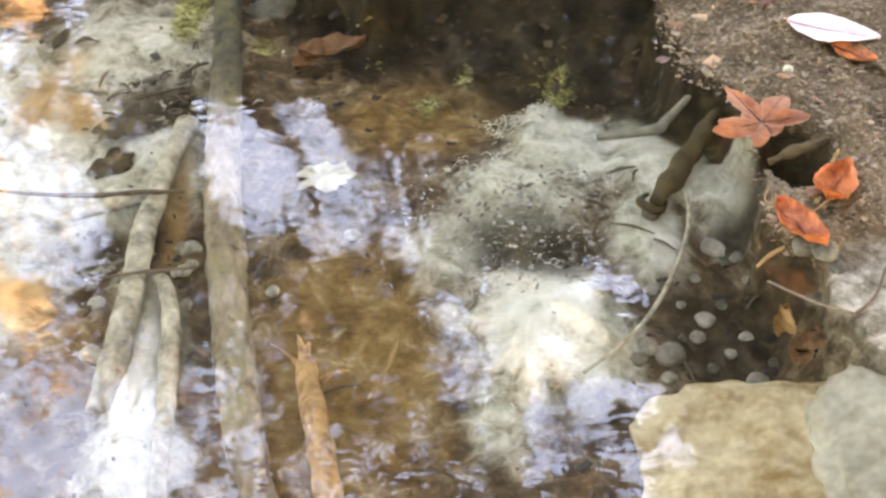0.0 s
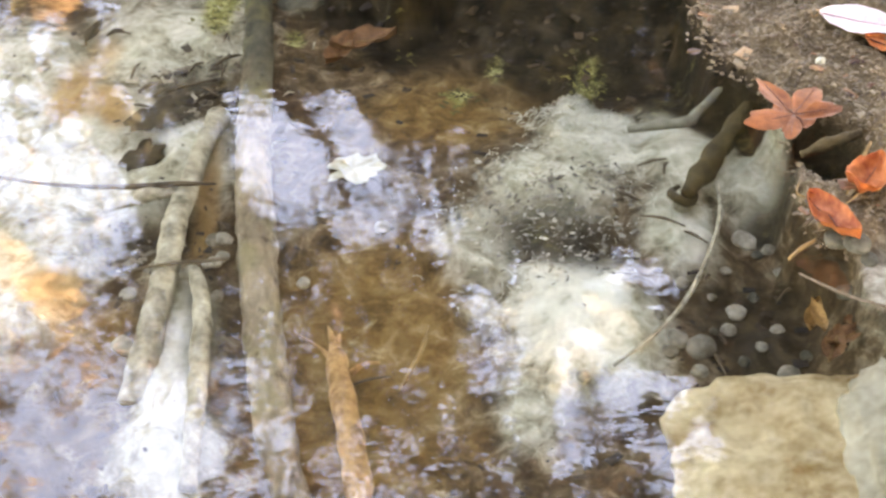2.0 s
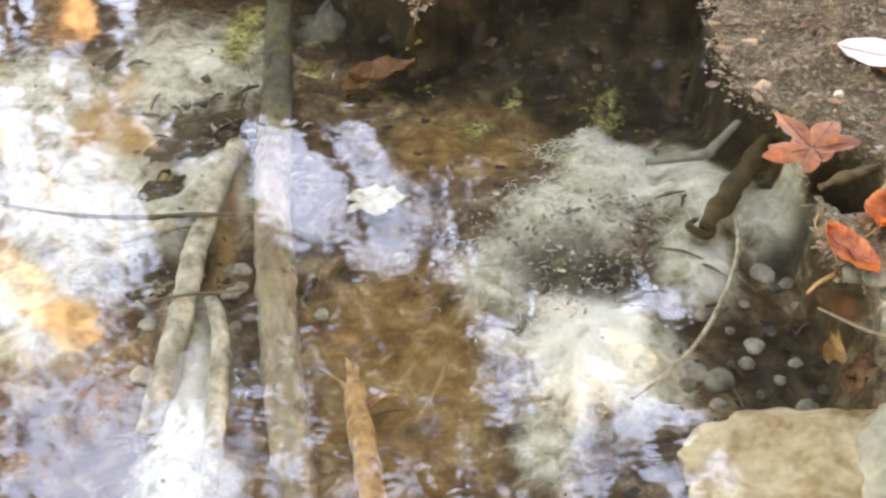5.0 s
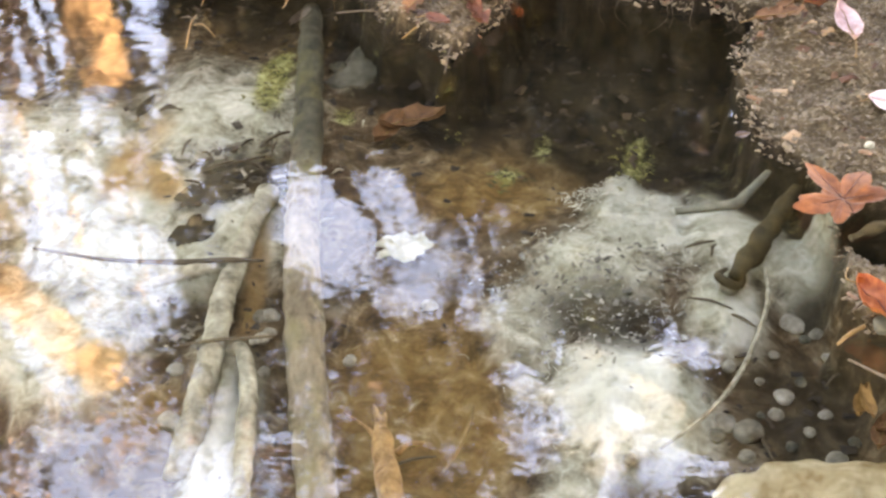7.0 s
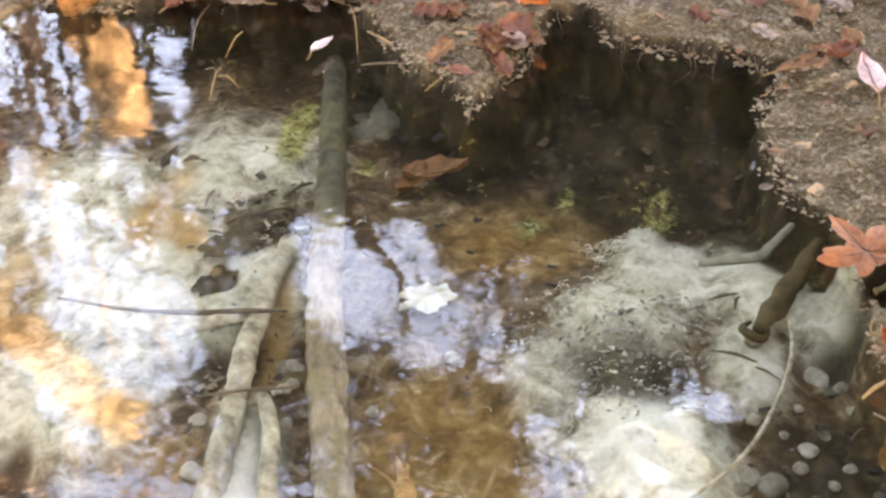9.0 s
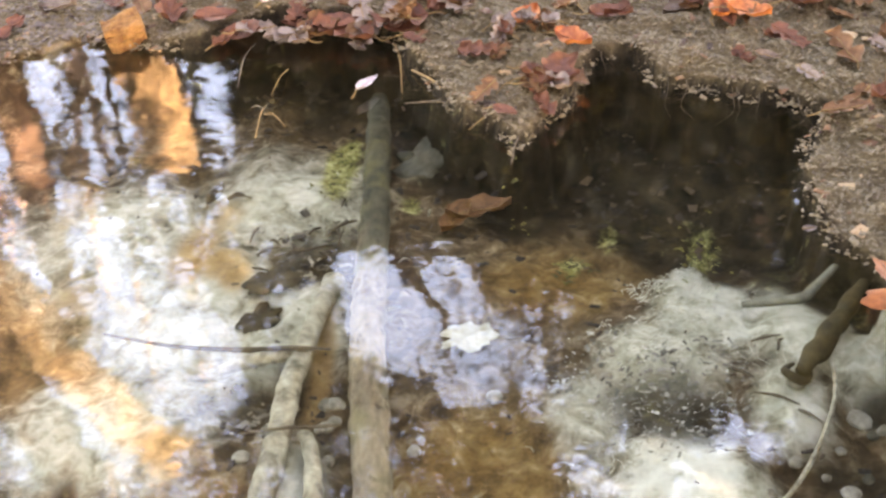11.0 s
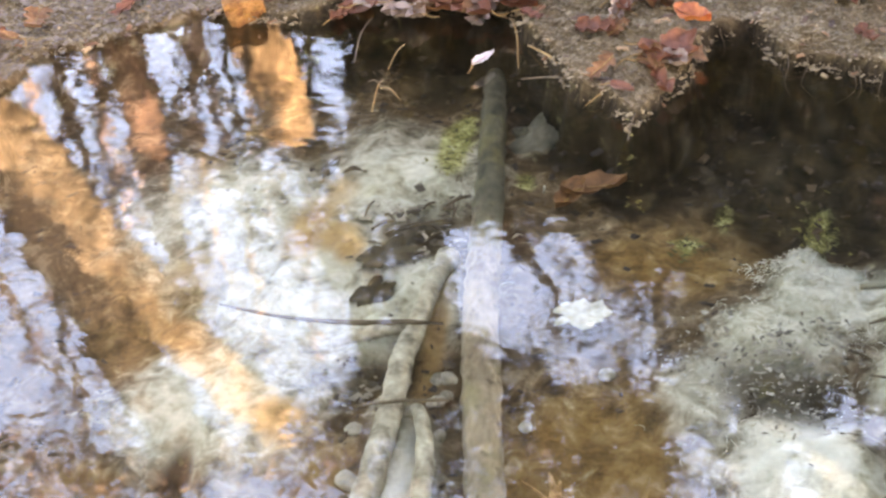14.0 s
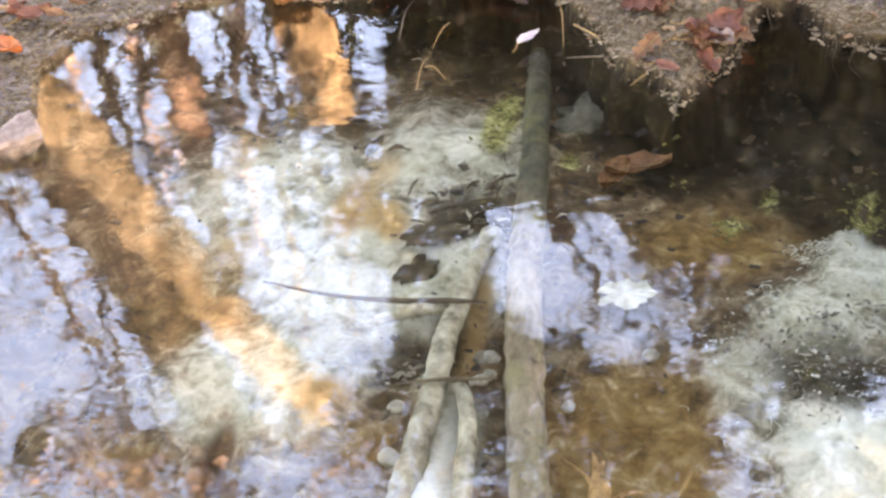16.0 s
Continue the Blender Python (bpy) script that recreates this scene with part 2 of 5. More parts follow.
M_FOLIAGE = island_surface("evergreen_leaves", [(0, (0.014, 0.018, 0.006)), (0.55, (0.05, 0.055, 0.017)), (0.85, (0.08, 0.075, 0.025)), (1, (0.16, 0.15, 0.035))], 0.6, 20)
M_BEECH = island_surface("dry_leaves", [(0, (0.045, 0.027, 0.018)), (0.5, (0.14, 0.09, 0.065)), (1, (0.3, 0.2, 0.145))], 0.7, 20)
M_ORANGE = surface("orange_leaf", (0.26, 0.05, 0.014), (0.66, 0.23, 0.075), 25, 110, 0.5, 0.4, 0.001, vary=0.12, spec=0.4)
M_RUST = surface("rust_leaf", (0.085, 0.028, 0.015), (0.235, 0.085, 0.043), 25, 110, 0.55, 0.4, 0.001, vary=0.12, spec=0.4)
M_MAPLE = surface("maple_leaf", (0.12, 0.034, 0.01), (0.36, 0.12, 0.038), 30, 110, 0.5, 0.4, 0.001, spec=0.4)
M_WHITE = surface("pale_leaf", (0.46, 0.38, 0.38), (0.72, 0.66, 0.66), 25, 110, 0.5, 0.4, 0.001, spec=0.4)
M_CREAM = surface("cream_leaf", (0.3, 0.3, 0.21), (0.6, 0.59, 0.46), 25, 110, 0.6, 0.4, 0.001)
M_MAUVE = surface("mauve_leaf", (0.36, 0.22, 0.2), (0.62, 0.46, 0.44), 25, 110, 0.5, 0.4, 0.001, spec=0.4)
M_TAN = surface("tan_leaf", (0.16, 0.08, 0.025), (0.5, 0.28, 0.1), 25, 110, 0.6, 0.4, 0.001)
M_DULL = surface("dull_leaf", (0.1, 0.045, 0.02), (0.26, 0.13, 0.06), 25, 110, 0.6, 0.4, 0.001)
M_GREYLEAF = surface("grey_leaf", (0.12, 0.083, 0.066), (0.3, 0.23, 0.19), 25, 110, 0.5, 0.4, 0.001, vary=0.15, spec=0.4)
M_ORANGEWOOD = surface("orange_wood", (0.12, 0.045, 0.015), (0.5, 0.25, 0.09), 40, 120, 0.8, 1.0, 0.004)
M_STUB = surface("sunken_splinter", (0.16, 0.075, 0.025), (0.66, 0.4, 0.18), 45, 120, 0.85, 0.9, 0.004)
M_STRAW = surface("straw", (0.15, 0.085, 0.03), (0.34, 0.22, 0.09), 25, 110, 0.6, 0.3, 0.001)

# ---- ground: one sheet, the stream's bed and its banks ----
BANK_EDGE = [(-0.949, 1.229), (-0.886, 1.395), (-0.888, 1.507), (-0.88, 1.61), (-0.909, 1.72), (-0.885, 1.809), (-0.818, 1.847), (-0.752, 1.895),
             (-0.691, 1.941), (-0.606, 1.917), (-0.543, 1.919), (-0.49, 1.967), (-0.417, 2.007), (-0.345, 2.003), (-0.268, 1.946), (-0.212, 1.846), (-0.169, 1.759),
             (-0.121, 1.735), (-0.086, 1.677), (-0.061, 1.724), (-0.021, 1.798), (0.014, 1.908), (0.055, 1.912),
             (0.089, 1.833), (0.153, 1.826), (0.237, 1.801), (0.294, 1.773), (0.256, 1.708), (0.254, 1.6), (0.268, 1.507),
             (0.316, 1.467), (0.333, 1.409), (0.333, 1.319), (0.331, 1.253), (0.342, 1.213), (0.372, 1.196), (0.386, 1.134), (0.419, 1.113), (0.46, 1.104), (0.587, 1.081)]
# soft-edged patches of the bed: x, y, half-widths, weight
SILT = [(0.277, 1.46, 0.102, 0.096, 1), (0.22, 1.325, 0.042, 0.066, 0.9), (0.319, 1.386, 0.059, 0.075, 0.7), (0.138, 1.476, 0.061, 0.074, 0.9), (0.084, 1.385, 0.066, 0.07, 0.88), (0.009, 1.298, 0.048, 0.069, 0.65),
        (0.121, 1.164, 0.07, 0.078, 1.1), (0.044, 1.221, 0.069, 0.078, 0.5), (0.057, 1.08, 0.038, 0.068, 0.65), (-0.34, 1.42, 0.072, 0.082, 0.9), (-0.359, 1.353, 0.046, 0.029, 0.8), (-0.449, 1.4, 0.099, 0.135, 0.8)]
SILT += [(0.12, 1.54, 0.024, 0.045, 1.0), (0.118, 1.495, 0.042, 0.06, 0.95), (0.118, 1.47, 0.038, 0.063, 0.8), (0.067, 1.405, 0.037, 0.05, 0.6), (-0.291, 1.115, 0.03, 0.12, 1.25), (-0.287, 1.012, 0.05, 0.07, 0.8), (-0.375, 1.67, 0.11, 0.12, 0.75), (-0.408, 1.729, 0.084, 0.108, 0.55), (-0.505, 1.243, 0.11, 0.104, 0.88),
         (-0.462, 1.46, 0.112, 0.134, 0.85), (-0.571, 1.575, 0.132, 0.136, 0.75), (0.41, 1.155, 0.048, 0.065, 0.5), (0.44, 1.19, 0.045, 0.045, 0.48), (0.415, 1.1, 0.03, 0.03, 0.45), (-0.316, 1.457, 0.046, 0.064, 0.7), (-0.279, 1.682, 0.028, 0.114, 0.3)]
OCHRE = [(-0.103, 1.156, 0.106, 0.16, 1), (-0.117, 1.009, 0.104, 0.056, 0.9), (-0.427, 1.188, 0.051, 0.051, 0.9), (-0.034, 1.037, 0.063, 0.065, 0.6), (-0.482, 1.557, 0.041, 0.095, 0.4), (-0.461, 1.534, 0.052, 0.103, 0.5), (-0.622, 1.408, 0.099, 0.133, 0.6), (-0.041, 1.537, 0.099, 0.067, 0.85), (0.001, 1.587, 0.107, 0.075, 0.6), (-0.622, 1.115, 0.052, 0.037, 0.8), (-0.387, 1.167, 0.052, 0.041, 0.8)]
# dark litter; also paints shade into the far pool and the bank's hollow
LITTER_SHADE = [(0.305, 1.589, 0.05, 0.088, 1.4), (0.287, 1.188, 0.068, 0.094, 0.66), (0.158, 1.7, 0.174, 0.131, 1), (0.072, 1.298, 0.039, 0.041, 0.35), (-0.269, 1.188, 0.028, 0.129, 0.45), (0.376, 1.36, 0.045, 0.05, 1.3), (-0.356, 2, 0.064, 0.13, 1), (0.089, 1.836, 0.195, 0.149, 1.25),
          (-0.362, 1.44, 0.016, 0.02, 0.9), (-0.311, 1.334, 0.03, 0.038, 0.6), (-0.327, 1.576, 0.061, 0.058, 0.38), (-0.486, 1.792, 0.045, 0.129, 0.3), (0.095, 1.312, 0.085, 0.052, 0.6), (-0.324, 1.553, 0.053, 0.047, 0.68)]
LITTER_SHADE += [(0.318, 1.335, 0.03, 0.03, 0.8), (-0.357, 1.301, 0.031, 0.035, 0.6), (-0.289, 1.356, 0.015, 0.078, 0.45), (-0.527, 1.135, 0.017, 0.046, 1), (-0.609, 1.112, 0.041, 0.029, 0.5), (-0.423, 1.144, 0.035, 0.028, 0.45)]


MOSS = [(-0.318, 1.761, 0.019, 0.081, 1.25), (-0.016, 1.584, 0.015, 0.018, 0.75), (0.136, 1.624, 0.014, 0.047, 0.7), (-0.016, 1.583, 0.016, 0.023, 0.7), (0.141, 1.641, 0.015, 0.043, 0.65), (-0.22, 1.681, 0.011, 0.02, 0.7), (0.025, 1.657, 0.011, 0.036, 0.55)]
# whiter silt; the spot at (0.095, 1.21) also has sunlight painted in
PALE = [(0.142, 1.505, 0.042, 0.05, 0.65), (0.117, 1.55, 0.02, 0.03, 0.8), (0.175, 1.43, 0.03, 0.04, 0.35), (0.095, 1.21, 0.055, 0.08, 1.0), (0.07, 1.41, 0.035, 0.045, 0.3), (-0.29, 1.11, 0.026, 0.08, 0.9), (-0.5, 1.26, 0.09, 0.06, 0.2)]
STAIN = [(-0.291, 1.365, 0.015, 0.089, 0.75), (-0.634, 1.667, 0.032, 0.091, 0.5), (-0.431, 1.527, 0.03, 0.039, 0.8), (-0.466, 1.544, 0.03, 0.068, 0.85), (-0.411, 1.507, 0.021, 0.033, 0.8), (-0.431, 1.221, 0.034, 0.034, 0.8), (-0.462, 1.541, 0.019, 0.07, 0.7), (-0.445, 1.634, 0.024, 0.048, 0.5), (-0.597, 1.485, 0.034, 0.056, 0.5)]


def spaced(a, b, fine, far):
    mid = np.arange(a, b, fine)
    out = np.cumsum(np.geomspace(fine * 1.5, far, 26))
    return np.concatenate([(a - out)[::-1], mid, b + out])


def patch(spots, X, Y):
    w = np.zeros_like(X)
    for x, y, rx, ry, k in spots:
        d = ((X - x) / rx) ** 2 + ((Y - y) / ry) ** 2
        w = np.maximum(w, k * np.exp(-0.5 * d ** 1.5 / 0.72))
    return w


def edge_distance(X, Y):
    """Metres from the waterline, plus on land."""
    best, side = np.full(X.shape, 1e9), np.zeros_like(X)
    E = BANK_EDGE
    for (ax, ay), (bx, by) in zip(E[:-1], E[1:]):
        dx, dy = bx - ax, by - ay
        s = np.clip(((X - ax) * dx + (Y - ay) * dy) / (dx * dx + dy * dy + 1e-9), 0, 1)
        d = np.hypot(X - ax - s * dx, Y - ay - s * dy)
        best = np.minimum(best, d)
    inside = np.zeros(X.shape, bool)
    ring = E + [(60, E[-1][1]), (60, 90), (-60, 90), (-60, E[0][1])]
    for (ax, ay), (bx, by) in zip(ring, ring[1:] + ring[:1]):
        cross = (ay > Y) != (by > Y)
        inside ^= cross & (X < (bx - ax) * (Y - ay) / (by - ay + 1e-12) + ax)
    return np.where(inside, best, -best)


def rough_noise(X, Y, scale, seed=0.0):
    return np.array([noise.fractal((x * scale, y * scale, seed), 1.0, 2.1, 4) for x, y in zip(X.ravel(), Y.ravel())]).reshape(X.shape)


def smooth(a, b, v):
    s = np.clip((v - a) / (b - a), 0, 1)
    return s * s * (3 - 2 * s)


def winding(X):
    """How far the banks wander up and down the stream."""
    return 0.16 * np.sin(2.1 * X) + 0.07 * np.sin(5.3 * X + 1)


def bed_height(X, Y, D, n1, n2):
    near = np.exp(-((X / 3.0) ** 2 + ((Y - 1.2) / 3.0) ** 2))
    z = -0.085 + 0.018 * n1 + 0.006 * n2
    z = z + 0.025 * np.clip(patch(SILT, X, Y), 0, 1) - 0.02 * np.clip(patch(LITTER_SHADE, X, Y), 0, 1)
    rise = smooth(-0.014, 0.012, D + 0.014 * n2)
    low = 1 - 0.65 * smooth(-0.5, -0.7, X)
    land = (0.018 + 0.012 * n2 + 0.012 * n1) * low + 0.05 * smooth(0.1, 0.8, D)
    z = z * (1 - rise) + land * rise
    hill = 0.10 * np.clip(Y - 2.6, 0, 30) + 0.02 * np.abs(X) * (np.abs(X) > 1.8)
    behind = smooth(0.55, 0.0, Y + winding(X) + 0.06 * n1)
    return np.where(D > 0, z + hill * smooth(2.4, 4, Y), z) * (1 - behind) + behind * (0.045 + 0.04 * n1)


gx, gy = spaced(-1.25, 0.78, 0.006, 14), spaced(0.82, 2.35, 0.006, 14)
GX, GY = np.meshgrid(gx, gy)
GD, N1, N2 = edge_distance(GX, GY + 2.0 * winding(0.6 * GX) * smooth(1.1, 2.0, np.abs(GX + 0.2))), rough_noise(GX, GY, 4.0), rough_noise(GX, GY, 22.0, 7.0)
GZ = bed_height(GX, GY, GD, N1, N2)


def height_at(x, y):
    i, j = min(max(np.searchsorted(gx, x), 1), len(gx) - 1), min(max(np.searchsorted(gy, y), 1), len(gy) - 1)
    return float(GZ[j, i])


MUDFLAT = [(0.41, 1.155, 0.04, 0.055, 1.2), (0.44, 1.19, 0.035, 0.035, 1), (0.415, 1.1, 0.03, 0.03, 0.9)]
MW = np.clip(1.3 * patch(MUDFLAT, GX, GY), 0, 1)
HOLLOW = [(0.376, 1.36, 0.03, 0.036, 1)]
HW = np.clip(1.4 * patch(HOLLOW, GX, GY), 0, 1)
GZ = (GZ * (1 - HW) - 0.05 * HW) * (1 - MW) + (0.003 + 0.004 * N1) * MW


def build_ground():
    ny, nx = GX.shape
    me = bpy.data.meshes.new("ground")
    idx = np.arange(ny * nx).reshape(ny, nx)
    faces = np.stack([idx[:-1, :-1], idx[:-1, 1:], idx[1:, 1:], idx[1:, :-1]], -1).reshape(-1, 4)
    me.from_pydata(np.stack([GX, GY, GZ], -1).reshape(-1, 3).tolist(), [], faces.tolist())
    # shade along the bank's foot is painted in through these attributes
    for k, v in (("silt", patch(SILT, GX, GY)), ("ochre", patch(OCHRE, GX, GY)), ("stain", patch(STAIN, GX, GY)), ("moss", patch(MOSS, GX, GY)), ("pale", patch(PALE, GX, GY)), ("bank_shade", smooth(-0.075, -0.03, GD + 0.02 * N2) * smooth(0.018, 0.012, GD + 0.014 * N2) * (GY > 1.5) * smooth(-0.62, -0.5, GX)), ("litter", np.maximum(patch(LITTER_SHADE, GX, GY), 1.3 * np.exp(-((GD + 0.014 * N2 + 0.008) / 0.026) ** 2) * (GY > 1.43) * smooth(-0.72, -0.6, GX))),
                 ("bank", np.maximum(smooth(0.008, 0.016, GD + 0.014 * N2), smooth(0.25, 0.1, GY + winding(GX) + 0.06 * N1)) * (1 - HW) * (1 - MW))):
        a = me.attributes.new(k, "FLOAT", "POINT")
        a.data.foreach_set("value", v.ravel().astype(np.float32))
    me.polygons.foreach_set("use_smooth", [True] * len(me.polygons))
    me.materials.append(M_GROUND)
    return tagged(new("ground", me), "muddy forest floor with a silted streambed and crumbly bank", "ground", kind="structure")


build_ground()


def grid_plane(name, x0, x1, y0, y1, z, mat):
    me = bpy.data.meshes.new(name)
    me.from_pydata([(x0, y0, z), (x1, y0, z), (x1, y1, z), (x0, y1, z)], [], [(0, 1, 2, 3)])
    me.materials.append(mat)
    return new(name, me)


water = tagged(grid_plane("water", -9, 9, -0.3, 2.75, 0.0, M_WATER), "clear shallow stream water with a rippled mirror sheen", "water", kind="structure")
water.visible_shadow = False

# ---- builders ----
def mesh_ob(name, bm, mat, parent=None, label="", smooth_faces=True):
    me = bpy.data.meshes.new(name)
    bm.to_mesh(me)
    bm.free()
    me.materials.append(mat)
    if smooth_faces:
        me.polygons.foreach_set("use_smooth", [True] * len(me.polygons))
    ob = new(name, me)
    if parent:
        ob.parent = parent
    if label:
        tagged(ob, label)
    return ob


def curve_points(pts, n):
    """A smooth line through the points (Catmull-Rom)."""
    pts = [Vector(p) for p in pts]
    P = [2 * pts[0] - pts[1]] + pts + [2 * pts[-1] - pts[-2]]
    out = []
    for i in range(1, len(P) - 2):
        for k in range(n):
            t = k / n
            a, b, c, d = P[i - 1:i + 3]
            out.append(0.5 * (2 * b + (c - a) * t + (2 * a - 5 * b + 4 * c - d) * t * t + (3 * b - a - 3 * c + d) * t ** 3))
    return out + [pts[-1]]


def tube(bm, pts, radii, sides=10, n=6, rough=0.12, seed=0.0, knob=0.0, freq=8.0):
    line = curve_points(pts, n)
    m = len(line)
    rings = []
    for i, p in enumerate(line):
        d = (line[min(i + 1, m - 1)] - line[max(i - 1, 0)]).normalized()
        u = d.cross(Vector((0.13, 0.31, 0.94))).normalized()
        v = d.cross(u)
        f = i / (m - 1) * (len(radii) - 1)
        k = min(int(f), len(radii) - 2)
        r = radii[k] * (1 - f + k) + radii[k + 1] * (f - k)
        ring = []
        for s in range(sides):
            a = 2 * math.pi * s / sides
            q = u * math.cos(a) + v * math.sin(a)
            w = 1 + rough * noise.noise((p + q * r) * freq + Vector((seed, 0, 0))) + knob * max(0, noise.noise(p * 12 + Vector((seed, 9, 0)))) ** 2
            ring.append(bm.verts.new(p + q * r * w))
        rings.append(ring)
    for a, b in zip(rings, rings[1:]):
        for s in range(sides):
            bm.faces.new((a[s], a[(s + 1) % sides], b[(s + 1) % sides], b[s]))
    bm.faces.new(rings[0][::-1])
    bm.faces.new(rings[-1])


def stick(name, pts, radii, mat, label, category="stick", rough=0.2, knob=0.5, seed=0.0, sides=10, n=8, freq=30.0):
    bm = bmesh.new()
    tube(bm, pts, radii, sides, n, rough, seed, knob, freq)
    return tagged(mesh_ob(name, bm, mat), label, category)


def leaf_thing(kind, x, y, z, length, width, turn, mat, label, tilt=(0, 0), curl=0.15, lobes=0, stem=0.35, group="fallen leaves on the bank", seed=1):
    """A fallen leaf: a curled blade with a midrib fold and a stalk."""
    rnd = random.Random(seed)
    root = new(kind)
    bm = bmesh.new()
    nu, nv = 15, 9
    grid = []
    for i in range(nu):
        u = i / (nu - 1)
        w = math.sin(math.pi * u ** 0.85) ** 0.8 * (1 - 0.25 * u)
        if lobes:
            w = 0.1 + 0.9 * abs(math.sin(math.pi * (u * lobes * 0.5 + 0.08))) ** 0.6 * (1 - 0.35 * u) if u < 0.97 else 0.02
        row = []
        for j in range(nv):
            v = 2 * j / (nv - 1) - 1
            px, py = (u - 0.5) * length, v * w * width / 2 * (1 + 0.12 * noise.noise((u * 7, v * 3, seed + 8)))
            if lobes:
                px += abs(v) * w * length * 0.16
            pz = curl * length * (v * v * 0.55 + (u - 0.5) ** 2 * 1.1) + length * curl * (0.35 * noise.noise((u * 4, v * 2, seed)) + 0.2 * noise.noise((u * 9, v * 5, seed + 3)))
            row.append((px, py, pz))
        grid.append(row)
    for off, flip in ((0, False), (0.0007, True)):
        V = [[bm.verts.new((p[0], p[1], p[2] + off)) for p in row] for row in grid]
        for i in range(nu - 1):
            for j in range(nv - 1):
                f = (V[i][j], V[i + 1][j], V[i + 1][j + 1], V[i][j + 1])
                bm.faces.new(f if flip else f[::-1])
    bmesh.ops.remove_doubles(bm, verts=bm.verts, dist=0.0004)
    mesh_ob("blade", bm, mat, root)
    bm = bmesh.new()
    mid = [grid[i][nv // 2] for i in range(0, nu, 3)]
    tube(bm, [(a, b, c + 0.0012) for a, b, c in mid], [0.0011, 0.0005], 5, 3, 0)
    mesh_ob("midrib", bm, {M_WHITE: M_MAUVE, M_OLIVE: M_OLIVE, M_CREAM: M_CREAM, M_TAN: M_TAN, M_ORANGE: M_RUST, M_RUST: M_RUST}.get(mat, M_STRAW), root)
    if stem:
        bm = bmesh.new()
        a = grid[0][nv // 2]
        tube(bm, [a, (a[0] - length * stem * 0.5, rnd.uniform(-.1, .1) * length, a[2] - 0.002), (a[0] - length * stem, rnd.uniform(-.2, .2) * length, a[2] - 0.004)], [0.0011, 0.0008], 5, 4, 0)
        mesh_ob("stalk", bm, M_STRAW, root)
    root.matrix_world = pose(x, y, z, tilt[0], tilt[1], turn)
    return tagged(root, label, "leaf", group)


def maple_leaf(x, y, z, size, turn, mat, label, tilt=(0, 0), seed=1, group="fallen leaves on the bank"):
    """A palmate leaf: five pointed, toothed lobes round the stalk's end, gently cupped."""
    root = new("maple_leaf")
    bm = bmesh.new()
    lobes = ((0, 0.98), (-62, 1.0), (-101, 0.92), (85, 0.98), (136, 0.66))
    outline = []
    for k in range(120):
        a = k * 3 - 180
        r = 0.36
        for c, l in lobes:
            d = abs((a - c + 180) % 360 - 180)
            r = max(r, l * max(0.0, 1 - (d / 40) ** 1.35) ** 0.8 * (0.96 + 0.12 * noise.noise((k * 0.45, seed, 0))))
        outline.append((math.radians(a), 0.5 * r * size))
    for off, flip in ((0, False), (0.0008, True)):
        rings = []
        for f in (0.12, 0.4, 0.7, 1.0):
            rings.append([bm.verts.new((math.cos(a) * r * f, math.sin(a) * r * f, off + size * (0.015 * f * f + 0.06 * noise.noise((math.cos(a) * f * 2, math.sin(a) * f * 2, seed))))) for a, r in outline])
        mid = bm.verts.new((0, 0, off))
        for i in range(120):
            j = (i + 1) % 120
            tri = (mid, rings[0][i], rings[0][j])
            bm.faces.new(tri if flip else tri[::-1])
            for p, q in zip(rings, rings[1:]):
                f = (p[i], q[i], q[j], p[j])
                bm.faces.new(f if flip else f[::-1])
    mesh_ob("blade", bm, mat, root)
    for c, l in lobes:
        bm = bmesh.new()
        ca, sa = math.cos(math.radians(c)), math.sin(math.radians(c))
        tube(bm, [(ca * size * l * f * 0.5, sa * size * l * f * 0.5, 0.0015 + size * 0.02 * f * f) for f in (0, 0.45, 0.9)], [0.001, 0.0004], 5, 3, 0)
        mesh_ob("vein", bm, M_RUST, root)
    bm = bmesh.new()
    tube(bm, [(0, 0, 0), (-size * 0.1, 0.01 * size, 0.004), (-size * 0.18, 0.03 * size, 0)], [0.0012, 0.0009], 5, 4, 0)
    mesh_ob("stalk", bm, M_RUST, root)
    root.matrix_world = pose(x, y, z, tilt[0], tilt[1], turn)
    return tagged(root, label, "leaf", group)


def pebble(x, y, r, seed, flat=0.7, mat=None, label="rounded pale grey pebble half sunk in silt"):
    rnd = random.Random(seed)
    bm = bmesh.new()
    bmesh.ops.create_icosphere(bm, subdivisions=3, radius=1)
    sx, sy = rnd.uniform(0.85, 1.15), rnd.uniform(0.85, 1.15)
    for v in bm.verts:
        k = 1 + 0.22 * noise.noise(v.co * 1.1 + Vector((seed * 3.1, 0, 0))) + 0.06 * noise.noise(v.co * 4 + Vector((seed, 5, 0)))
        v.co = Vector((v.co.x * sx, v.co.y * sy, v.co.z * flat)) * r * k
    ob = mesh_ob("pebble", bm, mat or M_STONE)
    ob.matrix_world = pose(x, y, height_at(x, y) + r * flat * 0.35, 0, 0, rnd.uniform(0, 360))
    return tagged(ob, label, "pebble", "pebbles on the streambed")


